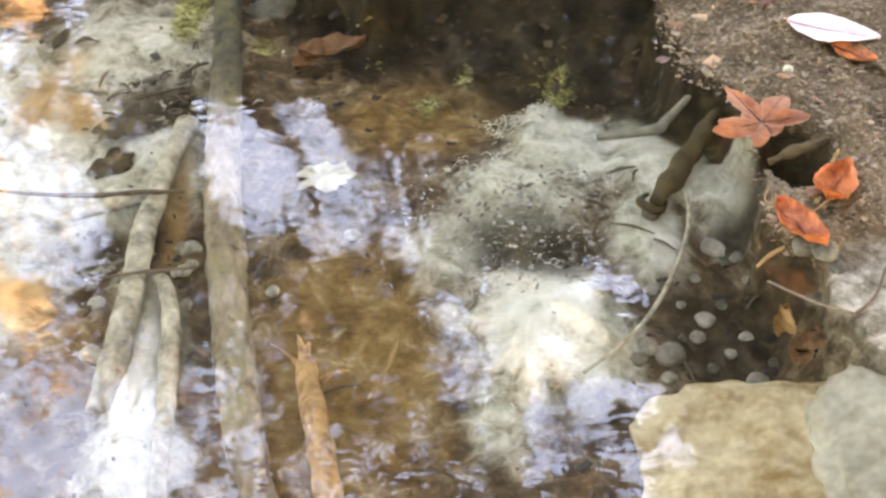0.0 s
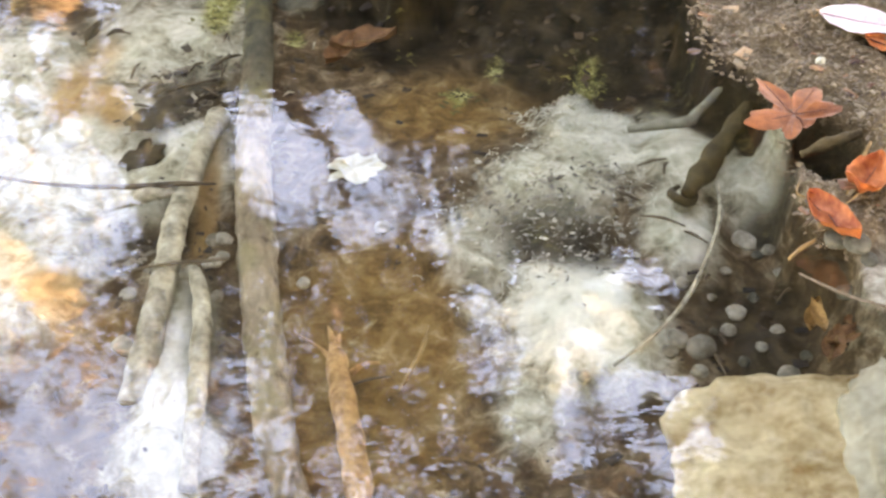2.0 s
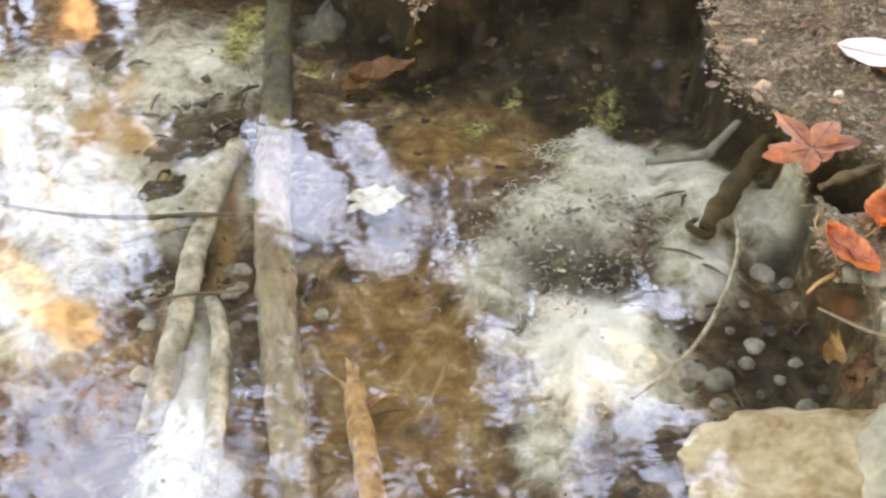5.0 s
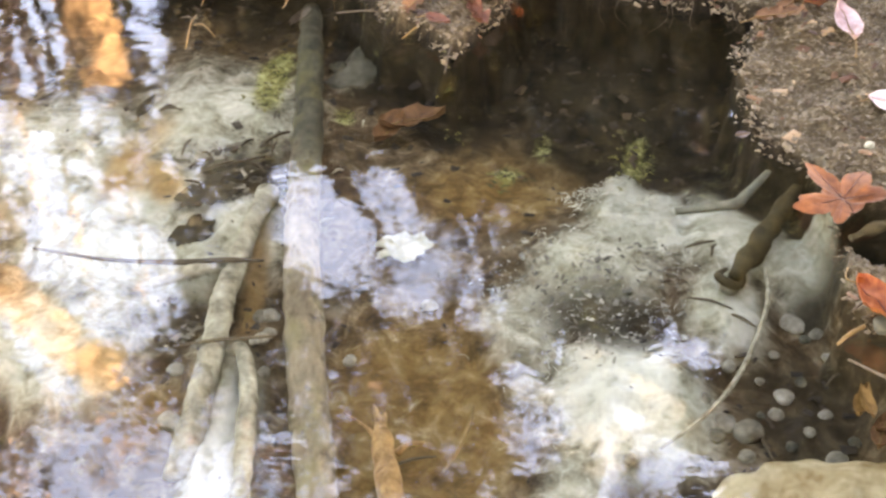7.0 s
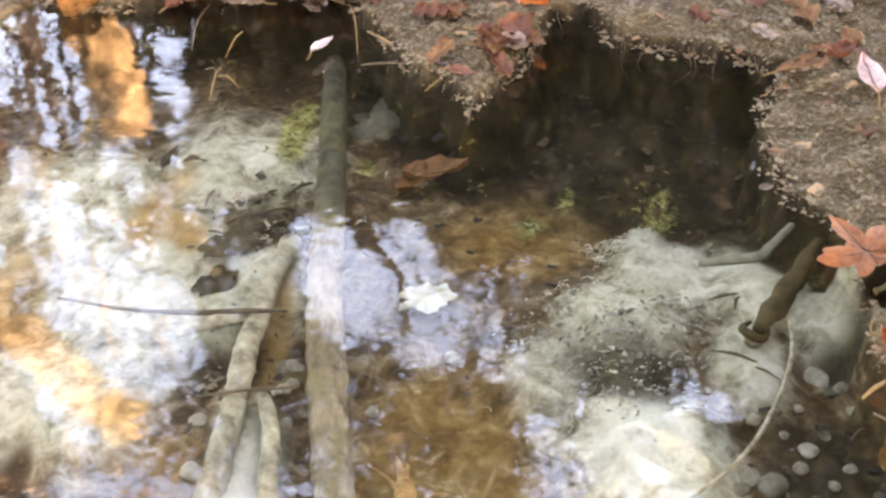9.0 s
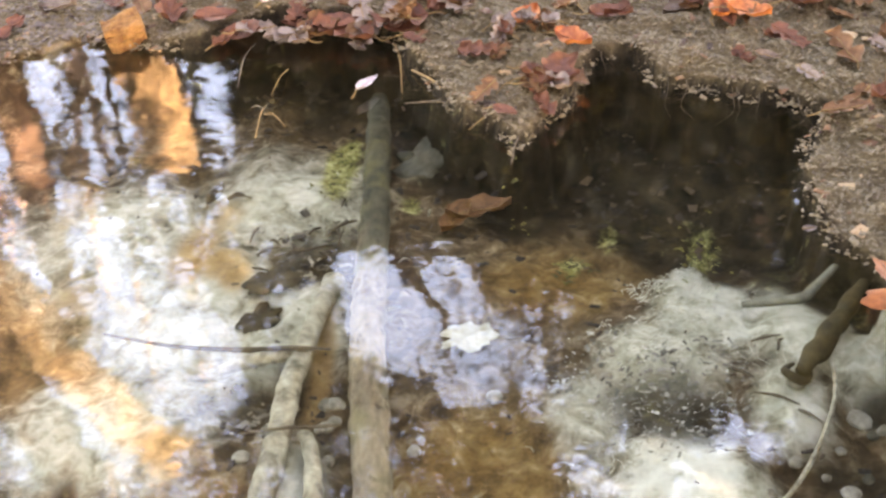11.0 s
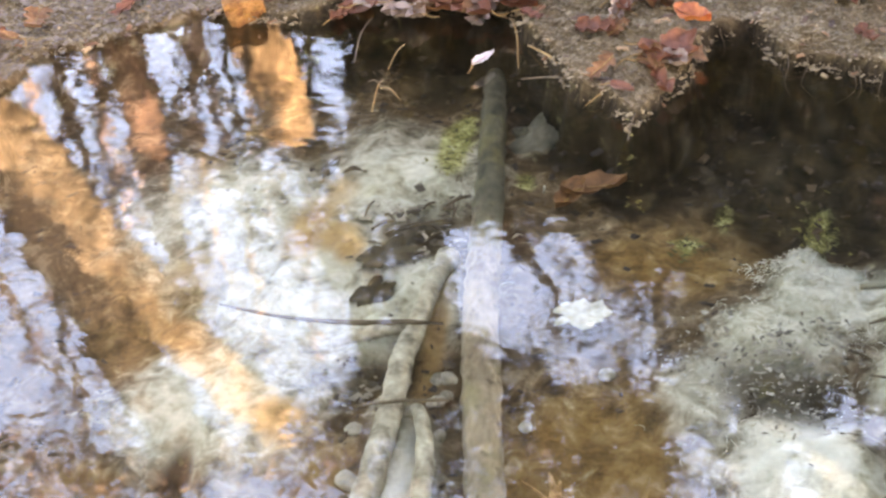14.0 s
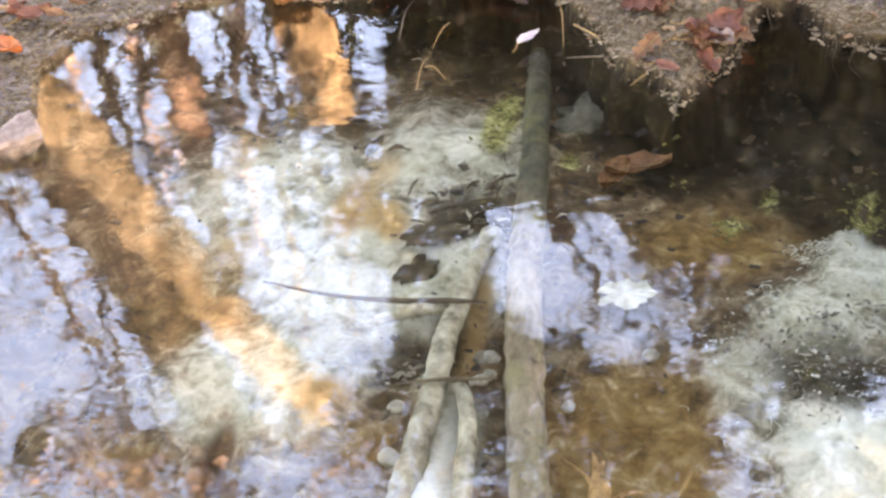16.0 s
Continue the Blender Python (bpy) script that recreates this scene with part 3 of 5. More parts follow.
def leaf_cloud(bm_lists, centre, spread, count, size, rnd, keep):
    verts, faces = bm_lists
    for _ in range(count):
        p = Vector((rnd.gauss(0, 1) * spread[0] + centre[0], rnd.gauss(0, 1) * spread[1] + centre[1], rnd.gauss(0, 1) * spread[2] + centre[2]))
        if not keep(p):
            continue
        s = size * rnd.uniform(0.6, 1.4)
        a = Vector((rnd.gauss(0, 1), rnd.gauss(0, 1), rnd.gauss(0, 1))).normalized()
        b = a.cross(Vector((rnd.gauss(0, 1), rnd.gauss(0, 1), rnd.gauss(0, 1)))).normalized()
        i = len(verts)
        verts += [p - a * s, p + b * s * 0.45 + a.cross(b) * s * .1, p + a * s, p - b * s * 0.45 + a.cross(b) * s * .1]
        faces.append((i, i + 1, i + 2, i + 3))


def tree(x, y, top, radius, bark, label, taper=0.2, limbs=(), crowns=(), leaf=None, keep=lambda p: True, seed=1, bend=0.0, category="tree", furrows=0.16):
    """A tapered trunk from the ground towards its top, limbs, and a crown of single leaves."""
    rnd = random.Random(seed)
    root = new("tree")
    z0 = height_at(x, y) - 0.1
    base, tip = Vector((x, y, z0)), Vector(top)
    pts = [base]
    for k in (0.15, 0.3, 0.45, 0.6, 0.8, 1.0):
        pts.append(base.lerp(tip, k) + Vector((rnd.uniform(-1, 1) * bend, rnd.uniform(-1, 1) * bend, 0)))
    bm = bmesh.new()
    tube(bm, pts, [radius * 1.25, radius, radius * (0.9 + taper * 0.1), radius * (0.8 + taper * 0.2), radius * (0.62 + taper * 0.35), radius * (0.4 + taper * 0.55), radius * taper], 14 if furrows < 0.2 else 40, 10 if furrows < 0.2 else 18, furrows, seed, 0.2, 9.0 if furrows < 0.2 else 22.0)
    mesh_ob("trunk", bm, bark, root)
    for a, b, r in limbs:
        bm = bmesh.new()
        a, b = Vector(a), Vector(b)
        mid = a.lerp(b, 0.5) + Vector((rnd.uniform(-.1, .1), rnd.uniform(-.1, .1), rnd.uniform(0, .12))) * (b - a).length
        tube(bm, [a, mid, b], [r, r * 0.7, r * 0.25], 7, 8, 0.25, seed, 0.2, 6.0)
        for k in range(5):
            p = a.lerp(b, rnd.uniform(0.3, 0.95))
            q = p + Vector((rnd.uniform(-1, 1), rnd.uniform(-.5, .5), rnd.uniform(-.2, 1))).normalized() * (b - a).length * rnd.uniform(0.15, 0.4)
            tube(bm, [p, p.lerp(q, 0.5) + Vector((0, 0, 0.04)), q], [r * 0.3, r * 0.2, r * 0.08], 5, 4, 0.1, seed)
        mesh_ob("limb", bm, M_DARKBARK, root)
    if crowns:
        verts, faces = [], []
        for centre, spread, count, size in crowns:
            leaf_cloud((verts, faces), centre, spread, count, size, rnd, keep)
        me = bpy.data.meshes.new("crown")
        me.from_pydata(verts, [], faces)
        me.materials.append(leaf)
        ob = new("crown", me)
        ob.parent = root
    return tagged(root, label, category, "trees round the stream")


# ---- trees over the water; sky gaps placed to fit the camera's mirrored view ----
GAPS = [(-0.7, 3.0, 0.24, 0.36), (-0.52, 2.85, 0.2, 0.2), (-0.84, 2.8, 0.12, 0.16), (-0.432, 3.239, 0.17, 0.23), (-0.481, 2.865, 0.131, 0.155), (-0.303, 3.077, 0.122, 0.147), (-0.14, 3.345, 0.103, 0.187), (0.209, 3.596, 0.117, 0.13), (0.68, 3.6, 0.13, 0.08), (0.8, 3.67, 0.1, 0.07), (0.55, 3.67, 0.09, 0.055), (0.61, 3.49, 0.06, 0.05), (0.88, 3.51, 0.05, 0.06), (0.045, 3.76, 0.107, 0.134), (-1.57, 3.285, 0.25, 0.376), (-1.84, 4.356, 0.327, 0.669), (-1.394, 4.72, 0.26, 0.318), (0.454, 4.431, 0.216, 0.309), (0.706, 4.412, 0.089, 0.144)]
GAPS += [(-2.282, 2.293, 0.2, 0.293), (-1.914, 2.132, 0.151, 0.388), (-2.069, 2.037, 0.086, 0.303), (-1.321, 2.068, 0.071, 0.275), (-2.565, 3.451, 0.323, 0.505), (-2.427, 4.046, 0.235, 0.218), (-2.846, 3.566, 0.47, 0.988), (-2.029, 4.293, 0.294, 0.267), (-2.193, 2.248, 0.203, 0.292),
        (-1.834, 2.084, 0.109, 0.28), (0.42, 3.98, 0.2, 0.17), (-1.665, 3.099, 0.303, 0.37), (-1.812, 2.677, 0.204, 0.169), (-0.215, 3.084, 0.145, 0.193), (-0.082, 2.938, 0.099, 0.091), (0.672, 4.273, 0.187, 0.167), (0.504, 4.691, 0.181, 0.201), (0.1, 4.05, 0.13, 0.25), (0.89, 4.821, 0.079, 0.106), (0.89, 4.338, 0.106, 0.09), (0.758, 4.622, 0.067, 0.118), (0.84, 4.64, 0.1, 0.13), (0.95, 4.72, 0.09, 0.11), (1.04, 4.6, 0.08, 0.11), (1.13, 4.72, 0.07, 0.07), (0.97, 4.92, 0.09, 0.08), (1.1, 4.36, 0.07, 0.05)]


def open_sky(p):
    """Whether a place in the canopy is closed: leaves keep out of gaps cut along the camera's mirrored sight lines."""
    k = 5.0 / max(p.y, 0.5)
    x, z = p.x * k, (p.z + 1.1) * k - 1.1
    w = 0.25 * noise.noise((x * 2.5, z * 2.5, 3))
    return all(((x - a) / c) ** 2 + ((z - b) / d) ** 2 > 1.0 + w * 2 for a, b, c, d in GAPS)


# both sunlit trunks are shaped to stop where the sunlight on them stops
lean = Vector((-1.37, 4, 2.88)) - Vector((-2.06, 4, 1.6))
foot = Vector((-2.06, 4, 1.6)) - lean * 1.22
tree(foot.x, 4.0, (-1.4, 4, 2.824), 0.088, M_TANBARK, "leaning tree trunk with sunlit tan-brown bark behind the bank, cut where its sunlit part ends", taper=0.85, seed=3, bend=0.02, furrows=0.42)
tree(-2.75, 4.17, (-1.78, 4.17, 3.2), 0.115, M_SHADEBARK, "stout trunk with shade put into its bark colour, behind the sunlit leaning one", taper=0.95, seed=6, bend=0.02, furrows=0.3)
t0, t1 = Vector((-1.264, 4, 1.261)), Vector((-1.209, 4, 1.595))
tree(t0.x - 0.2, 4.0, tuple(t1), 0.084, M_BARK, "slender tree trunk with sunlit orange bark behind the bank, cut where its sunlit part ends", taper=0.85, seed=5, bend=0.015, furrows=0.36)
for k, (px, py, pz) in enumerate([(-2.427, 6, 2.728), (-2.128, 6, 2.662), (-3.274, 7, 4.05)]):
    tree(px, py, (px + (-0.4 + 0.13 * k) * 0.5, py + 0.2, (3.4, 3.4, 6.2)[k]), (0.036, 0.03, 0.032)[k], M_WARMBARK if k < 2 else M_DARKBARK, "straight tree trunk in the wood behind the stream",
         limbs=[((px, py, z), (px + s * 1.6, py - 0.4, z + 1.1), 0.025) for z, s in (((2.1, 1), (2.6, -1), (3.0, 1)) if k < 2 else ((3.2, 1), (3.9, -1), (4.5, 1)))], seed=20 + k, bend=0.04)
for k, (px, py, pz) in enumerate([(-3.304, 7, 3.393), (-2.513, 6, 2.736), (-3.094, 8, 3.78), (-2.518, 7, 3.503), (-2.41, 8, 3.758), (-1.942, 7, 3.209), (-4.691, 8, 5.776)]):
    tree(px, py, (px + 0.2 * math.sin(k * 2.3), py, 5.2), (0.03, 0.03, 0.04, 0.035, 0.04, 0.03, 0.05)[k], M_WARMBARK if k % 2 else M_DARKBARK, "slim bare tree trunk standing in the wood behind the stream",
         limbs=[((px, py, z), (px + q * 1.2, py - 0.3, z + 0.9), 0.02) for z, q in ((2.6, 1), (3.3, -1), (4.2, 1))], seed=80 + k, bend=0.05)
for k, (px, py, pz) in enumerate([(-3.951, 8, 4.371), (-4.127, 9, 4.814), (-3.057, 7, 3.489), (-3.642, 9, 4.795), (-3.027, 8, 4.129), (-3.088, 9, 4.64)]):
    tree(px, py, (px + 0.2 * math.sin(k * 1.7), py, 5.8), (0.03, 0.045, 0.025, 0.04, 0.03, 0.025, 0.05, 0.035)[k], M_WARMBARK, "thin bare sapling standing in the wood behind the stream",
         limbs=[((px, py, z), (px + q * 0.8, py - 0.2, z + 0.8), 0.012) for z, q in ((3.0, 1), (4.4, -1))], seed=110 + k, bend=0.04)
tree(-2.2, 5.0, (-2.02, 5.0, 3.0), 0.085, M_MIDBARK, "stout brown tree trunk standing behind the bank", taper=0.6, seed=9, bend=0.02, furrows=0.36)
# dry-leaved beeches and evergreens, placed to close the camera's mirrored view between the gaps
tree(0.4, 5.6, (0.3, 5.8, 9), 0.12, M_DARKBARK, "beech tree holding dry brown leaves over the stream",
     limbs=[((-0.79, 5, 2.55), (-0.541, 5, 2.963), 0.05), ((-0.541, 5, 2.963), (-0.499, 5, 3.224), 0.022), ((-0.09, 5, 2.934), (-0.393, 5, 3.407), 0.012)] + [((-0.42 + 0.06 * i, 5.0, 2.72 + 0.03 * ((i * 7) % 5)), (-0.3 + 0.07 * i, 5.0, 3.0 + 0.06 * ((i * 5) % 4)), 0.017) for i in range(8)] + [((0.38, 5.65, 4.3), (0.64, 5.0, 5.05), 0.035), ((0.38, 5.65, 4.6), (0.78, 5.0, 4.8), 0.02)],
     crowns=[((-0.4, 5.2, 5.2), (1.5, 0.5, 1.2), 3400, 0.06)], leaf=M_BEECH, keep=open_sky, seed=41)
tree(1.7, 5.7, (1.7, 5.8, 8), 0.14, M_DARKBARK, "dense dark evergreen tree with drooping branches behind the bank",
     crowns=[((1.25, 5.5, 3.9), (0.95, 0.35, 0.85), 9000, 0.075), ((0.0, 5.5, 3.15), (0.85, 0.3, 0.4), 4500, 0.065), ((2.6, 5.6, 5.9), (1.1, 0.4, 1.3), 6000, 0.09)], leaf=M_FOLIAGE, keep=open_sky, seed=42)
# added foliage: darkens the reflection in place of shade under the bank
tree(-0.2, 5.4, (-0.1, 5.4, 4.0), 0.05, M_DARKBARK, "low evergreen shrub added behind the bank to darken the reflection",
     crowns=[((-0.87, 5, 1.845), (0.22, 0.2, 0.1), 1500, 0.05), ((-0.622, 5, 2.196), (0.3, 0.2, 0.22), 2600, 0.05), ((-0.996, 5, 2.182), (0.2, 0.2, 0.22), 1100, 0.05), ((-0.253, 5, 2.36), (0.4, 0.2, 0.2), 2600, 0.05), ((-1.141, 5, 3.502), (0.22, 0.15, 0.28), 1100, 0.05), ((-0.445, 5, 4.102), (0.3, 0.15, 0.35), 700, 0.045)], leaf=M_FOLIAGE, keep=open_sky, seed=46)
# limbs and leaf clumps here are placed to fit the mirrored view
tree(-4.8, 6.6, (-4.6, 6.6, 9), 0.07, M_DARKBARK, "thin tree with a few dry leaves on its twigs",
     limbs=[((-3.484, 6, 3.514), (-3.128, 6, 4.803), 0.03), ((-2.737, 6, 4.528), (-3.515, 6, 4.278), 0.02), ((-2.702, 6, 4.825), (-2.754, 6, 5.971), 0.06), ((-3.345, 6, 5.248), (-2.917, 6, 5.035), 0.03)],
     crowns=[((-3.362, 6, 4.421), (0.9, 0.3, 0.9), 260, 0.035), ((-2.556, 6, 2.981), (0.9, 0.3, 0.6), 160, 0.035), ((-0.221, 6, 4.162), (0.4, 0.3, 0.4), 500, 0.035), ((-1.98, 6, 4.05), (0.3, 0.2, 0.38), 650, 0.026), ((-3.071, 6, 5.178), (0.18, 0.1, 0.1), 260, 0.04), ((-2.268, 6, 5.628), (0.3, 0.3, 0.4), 60, 0.03), ((0.663, 6, 4.893), (0.42, 0.2, 0.36), 90, 0.03), ((-0.228, 6, 3.924), (0.35, 0.2, 0.35), 300, 0.03)] + [((-0.002, 6, 5.059), (0.4, 0.2, 0.4), 520, 0.04), ((-3.241, 6, 5.218), (0.32, 0.2, 0.16), 420, 0.045), ((-1.927, 6, 5.024), (0.3, 0.2, 0.16), 360, 0.045), ((-2.734, 6, 5.24), (0.16, 0.2, 0.2), 160, 0.045), ((1.52, 6, 4.581), (0.3, 0.2, 0.22), 300, 0.035), ((0.735, 6, 5.675), (0.35, 0.3, 0.45), 140, 0.04)], leaf=M_BEECH, seed=47)
twigs = random.Random(5)
tree(-3.4, 6.4, (-3.3, 6.4, 6.5), 0.03, M_DARKBARK, "twiggy bare bush behind the bank",
     limbs=[((a[0], 6.3, a[2]), (a[0] + twigs.gauss(0, 0.35), 6.3 + twigs.gauss(0, 0.2), a[2] + twigs.uniform(0.2, 0.8)), twigs.uniform(0.008, 0.018))
            for a in ((-2.982, 6, 3.062), (-2.808, 6, 2.747), (-2.785, 6, 3.18), (-2.598, 6, 2.621), (-2.529, 6, 2.979), (-2.381, 6, 2.731), (-2.296, 6, 3.031), (-2.127, 6, 2.606), (-2.778, 6, 2.867), (-2.98, 6, 3.32), (-2.404, 6, 2.557), (-2.998, 6, 2.754))], seed=49)
# added foliage: hides sky that would mirror in the dark pool
tree(0.9, 5.3, (0.9, 5.3, 3.0), 0.05, M_DARKBARK, "low evergreen shrub added behind the bank to darken the reflection",
     crowns=[((0.386, 5, 1.964), (0.45, 0.15, 0.1), 3800, 0.05), ((0.169, 5, 1.988), (0.25, 0.15, 0.15), 1500, 0.05)], leaf=M_FOLIAGE, seed=48)
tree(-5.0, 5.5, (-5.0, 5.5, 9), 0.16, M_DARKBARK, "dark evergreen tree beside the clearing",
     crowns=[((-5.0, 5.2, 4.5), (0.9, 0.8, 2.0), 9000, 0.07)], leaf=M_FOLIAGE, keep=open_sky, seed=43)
# spots of the bed left faintly sunlit by unseen sprays added in the crown: x, y, half-widths
FLECKS = [(0.108, 1.182, 0.07, 0.085)]
SPRAY_THIN, SPRAY_DENSE = 34000, 42000


def sun_spot(p, margin):
    """Whether the sun's way through p ends in one of those spots."""
    q = p - to_sun * ((p.z + 0.06) / to_sun.z)
    return any(((q.x - x) / (a + margin)) ** 2 + ((q.y - y) / (b + margin)) ** 2 < 1 for x, y, a, b in FLECKS)


LIT_BARK = [Vector((-1.3 + 0.03 * i, 4, 0.9 + 0.17 * i)) for i in range(5)] + [Vector((-2.33 + 0.0916 * i, 4, 1.1 + 0.17 * i)) for i in range(8)]


def bark_in_sun(p):
    """Whether p lies on the sun's way to the two cut-off trunks, which is kept clear of leaves."""
    return any((p - q).cross(to_sun).length < 0.3 for q in LIT_BARK)


# unseen trees added to keep sun and sky light off stream and evergreens
SHADERS = [((3.3, -2.0), (2.7, -0.5, 2.5), (1.0, 1.0, 0.75), 15000), ((5.2, 3.2), (4.2, 2.95, 6.4), (1.1, 0.6, 1.1), 13000), ((-3.4, -2.0), (-2.9, -2.0, 4.5), (1.6, 1.6, 1.8), 5200), ((-5.0, 1.5), (-4.25, 1.5, 4.0), (1.3, 1.3, 1.8), 4200),
           ((8.0, 6.0), (6.8, 6.0, 4.5), (1.2, 1.2, 1.6), 3600), ((0.5, -5.0), (0.43, -5.0, 2.4), (2.2, 2.2, 0.9), 4200)]
for k, ((x, y), centre, spread, count) in enumerate(SHADERS):
    shader = tree(x, y, (x, y, centre[2] + 2.5), 0.14, M_DARKBARK, "unseen leafy tree added to block light", crowns=[(centre, spread, count, 0.16)], leaf=M_FOLIAGE, keep=lambda p: not sun_spot(p, 0.2) and not bark_in_sun(p) and not (-3.6 < p.x < 1.5 and p.y > -1.2), seed=60 + k)
    if k == 0:
        # added sprays: thin inside the spot, dense round it, to shape the sunlight
        rnd = random.Random(8)
        sprays = ([], [])
        for x, y, a, b in FLECKS:
            for density, grow, size, thin in ((SPRAY_THIN, 0.0, 0.012, True), (SPRAY_DENSE, 0.27, 0.02, False)):
                for _ in range(int(density * (a + grow) * (b + grow) * math.pi)):
                    f, g = math.sqrt(rnd.random()), rnd.uniform(0, 2 * math.pi)
                    p = Vector((x + (a + grow) * f * math.cos(g), y + (b + grow) * f * math.sin(g), -0.06)) + to_sun * rnd.uniform(3.6, 4.6)
                    leaf_cloud(sprays, p, (0, 0, 0), 1, size, rnd, lambda q: thin or not sun_spot(q, 0.012))
        me = bpy.data.meshes.new("sprays")
        me.from_pydata(sprays[0], [], sprays[1])
        me.materials.append(M_FOLIAGE)
        ob = new("sprays", me)
        ob.parent = shader
        tagged(ob, "unseen sprays of small leaves added to dim the sun on one spot", kind="stuff")

# ---- sunken wood ----
def sunk(kind, p, length, width, turn, mat, label, z, **k):
    return leaf_thing(kind, p[0], p[1], z, length, width, turn, mat, label, group="leaves sunk in the stream", **k)


bm = bmesh.new()
tube(bm, [(-0.288, 1.94, -.09), (-0.28, 1.86, -.07), (-0.272, 1.786, -.059), (-0.259, 1.636, -.056), (-0.249, 1.501, -.052), (-0.24, 1.39, -.048), (-0.231, 1.315, -.046),
          (-0.213, 1.188, -.05), (-0.196, 1.085, -.055), (-0.181, 1.009, -.068), (-0.159, 0.943, -.085)],
     [0.014, 0.015, 0.0165, 0.018, 0.019, 0.0198, 0.0205, 0.0205, 0.02, 0.0185, 0.015], 20, 14, 0.19, 1.0, 0.15, 60.0)
tagged(mesh_ob("sunken_log", bm, M_LOG), "straight grey-brown log lying sunken, its far end coloured dim as in deep water", "log")
stick("sunken_branch", [(-0.292, 1.504, -.064), (-0.299, 1.436, -.05), (-0.306, 1.356, -.044), (-0.311, 1.296, -.04), (-0.313, 1.21, -.045), (-0.319, 1.13, -.055), (-0.329, 1.071, -.075)],
      [0.0135, 0.0105, 0.0115, 0.0125, 0.0135, 0.015, 0.014], M_PALE, "pale silt-coated branch lying under the water", "branch", 0.22, 0.3, 2.0, 16, 16, 70.0)
stick("sunken_branch", [(-0.297, 1.227, -.05), (-0.282, 1.217, -.042), (-0.269, 1.17, -.042), (-0.263, 1.1, -.046), (-0.259, 1.028, -.05), (-0.258, 0.954, -.06)],
      [0.006, 0.0085, 0.0085, 0.009, 0.009, 0.008], M_PALE, "thin crooked pale branch under the water", "branch", 0.3, 0.4, 3.0, 12, 14, 80.0)
stick("sunken_branch", [(-0.395, 1.327, -.05), (-0.347, 1.337, -.038), (-0.307, 1.353, -.044)], [0.006, 0.0085, 0.007], M_PALE, "short pale silt-coated branch under the water", "branch", 0.2, 0.4, 62.0)
stick("twig", [(-0.527, 1.36, -.03), (-0.446, 1.341, -.028), (-0.368, 1.34, -.03), (-0.317, 1.343, -.028), (-0.274, 1.345, -.03)], [0.0015, 0.002, 0.003, 0.0028, 0.0015], M_TWIG, "thin straight dark twig across the sunken branches", "twig", 0.2, 0.6, 4.0)
stick("twig", [(-0.351, 1.215, -.035), (-0.303, 1.219, -.028), (-0.276, 1.224, -.03), (-0.248, 1.233, -.035)], [0.001, 0.0018, 0.0018, 0.001], M_TWIG, "thin straw-brown twig across the sunken branches", "twig", 0.2, 0.6, 5.0)
stick("stem", [(0.262, 1.372, -.045), (0.257, 1.302, -.035), (0.236, 1.233, -.035), (0.207, 1.171, -.035), (0.176, 1.134, -.042), (0.135, 1.104, -.055)], [0.002, 0.0025, 0.0027, 0.0025, 0.0022, 0.0015], M_PALE, "long curved pale plant stem under the water", "stem", 0.1, 0.1, 6.0)
stick("sunken_branch", [(0.172, 1.459, -.046), (0.206, 1.459, -.04), (0.239, 1.464, -.038), (0.25, 1.476, -.036), (0.268, 1.494, -.028), (0.286, 1.507, -.012)], [0.004, 0.006, 0.0062, 0.0055, 0.0045, 0.003], M_MURK, "grey-green bent branch running from the bank into the water", "branch", 0.2, 0.3, 7.0)
stick("stick", [(0.315, 1.171, 0.004), (0.355, 1.142, 0.004), (0.39, 1.121, 0.008)], [0.0012, 0.0017, 0.0015], M_TWIG, "short grey stick at the water's edge", "stick", 0.15, 0.3, 8.0)
stick("straw", [(0.308, 1.194, 0.002), (0.322, 1.206, 0.006), (0.337, 1.215, 0.008)], [0.0016, 0.0022, 0.002], M_STRAW, "short pale straw at the water's edge", "straw", 0.15, 0.3, 64.0, 7, 5)
sunk("sunken_leaf", (0.334, 1.148), 0.045, 0.016, 98, M_TAN, "narrow tan leaf sunk beside the bank", -0.03, curl=0.1, seed=71, stem=0)
stick("stem", [(0.39, 1.121, 0.008), (0.412, 1.142, 0.01), (0.431, 1.182, 0.012), (0.451, 1.214, 0.015)], [0.002, 0.0016, 0.0012], M_TWIG, "thin dark curved stem at the water's edge", "stem", 0.1, 0.1, 9.0)
stick("grass_blade", [(-0.044, 1.148, -.045), (-0.048, 1.117, -.04), (-0.059, 1.087, -.045), (-0.072, 1.069, -.055)], [0.001, 0.0025, 0.0025, 0.001], M_STRAW, "curved straw-coloured grass blade under the water", "grass", 0.1, 0.1, 10.0)
stick("stick", [(0.343, 1.352, 0.006), (0.375, 1.365, 0.012), (0.408, 1.374, 0.016)], [0.003, 0.0055, 0.006, 0.0045], M_SODDEN, "stubby olive stick in a dark hollow of the bank", "stick", 0.6, 0.9, 11.0, 14, 12, 90.0)

stick("sunken_stick", [(0.318, 1.494, -.02), (0.289, 1.448, -.03), (0.258, 1.393, -.035), (0.225, 1.341, -.04)], [0.005, 0.0085, 0.0115, 0.0125, 0.007], M_SODDEN, "dark olive sodden stick hanging into the water from the bank", "stick", 0.45, 0.5, 61.0, 16, 10, 60.0)
ring = [(0.224 + 0.0135 * math.cos(a), 1.349 + 0.014 * math.sin(a), -0.046 + 0.003 * math.sin(2 * a)) for a in [math.radians(100 + 28 * i) for i in range(11)]]
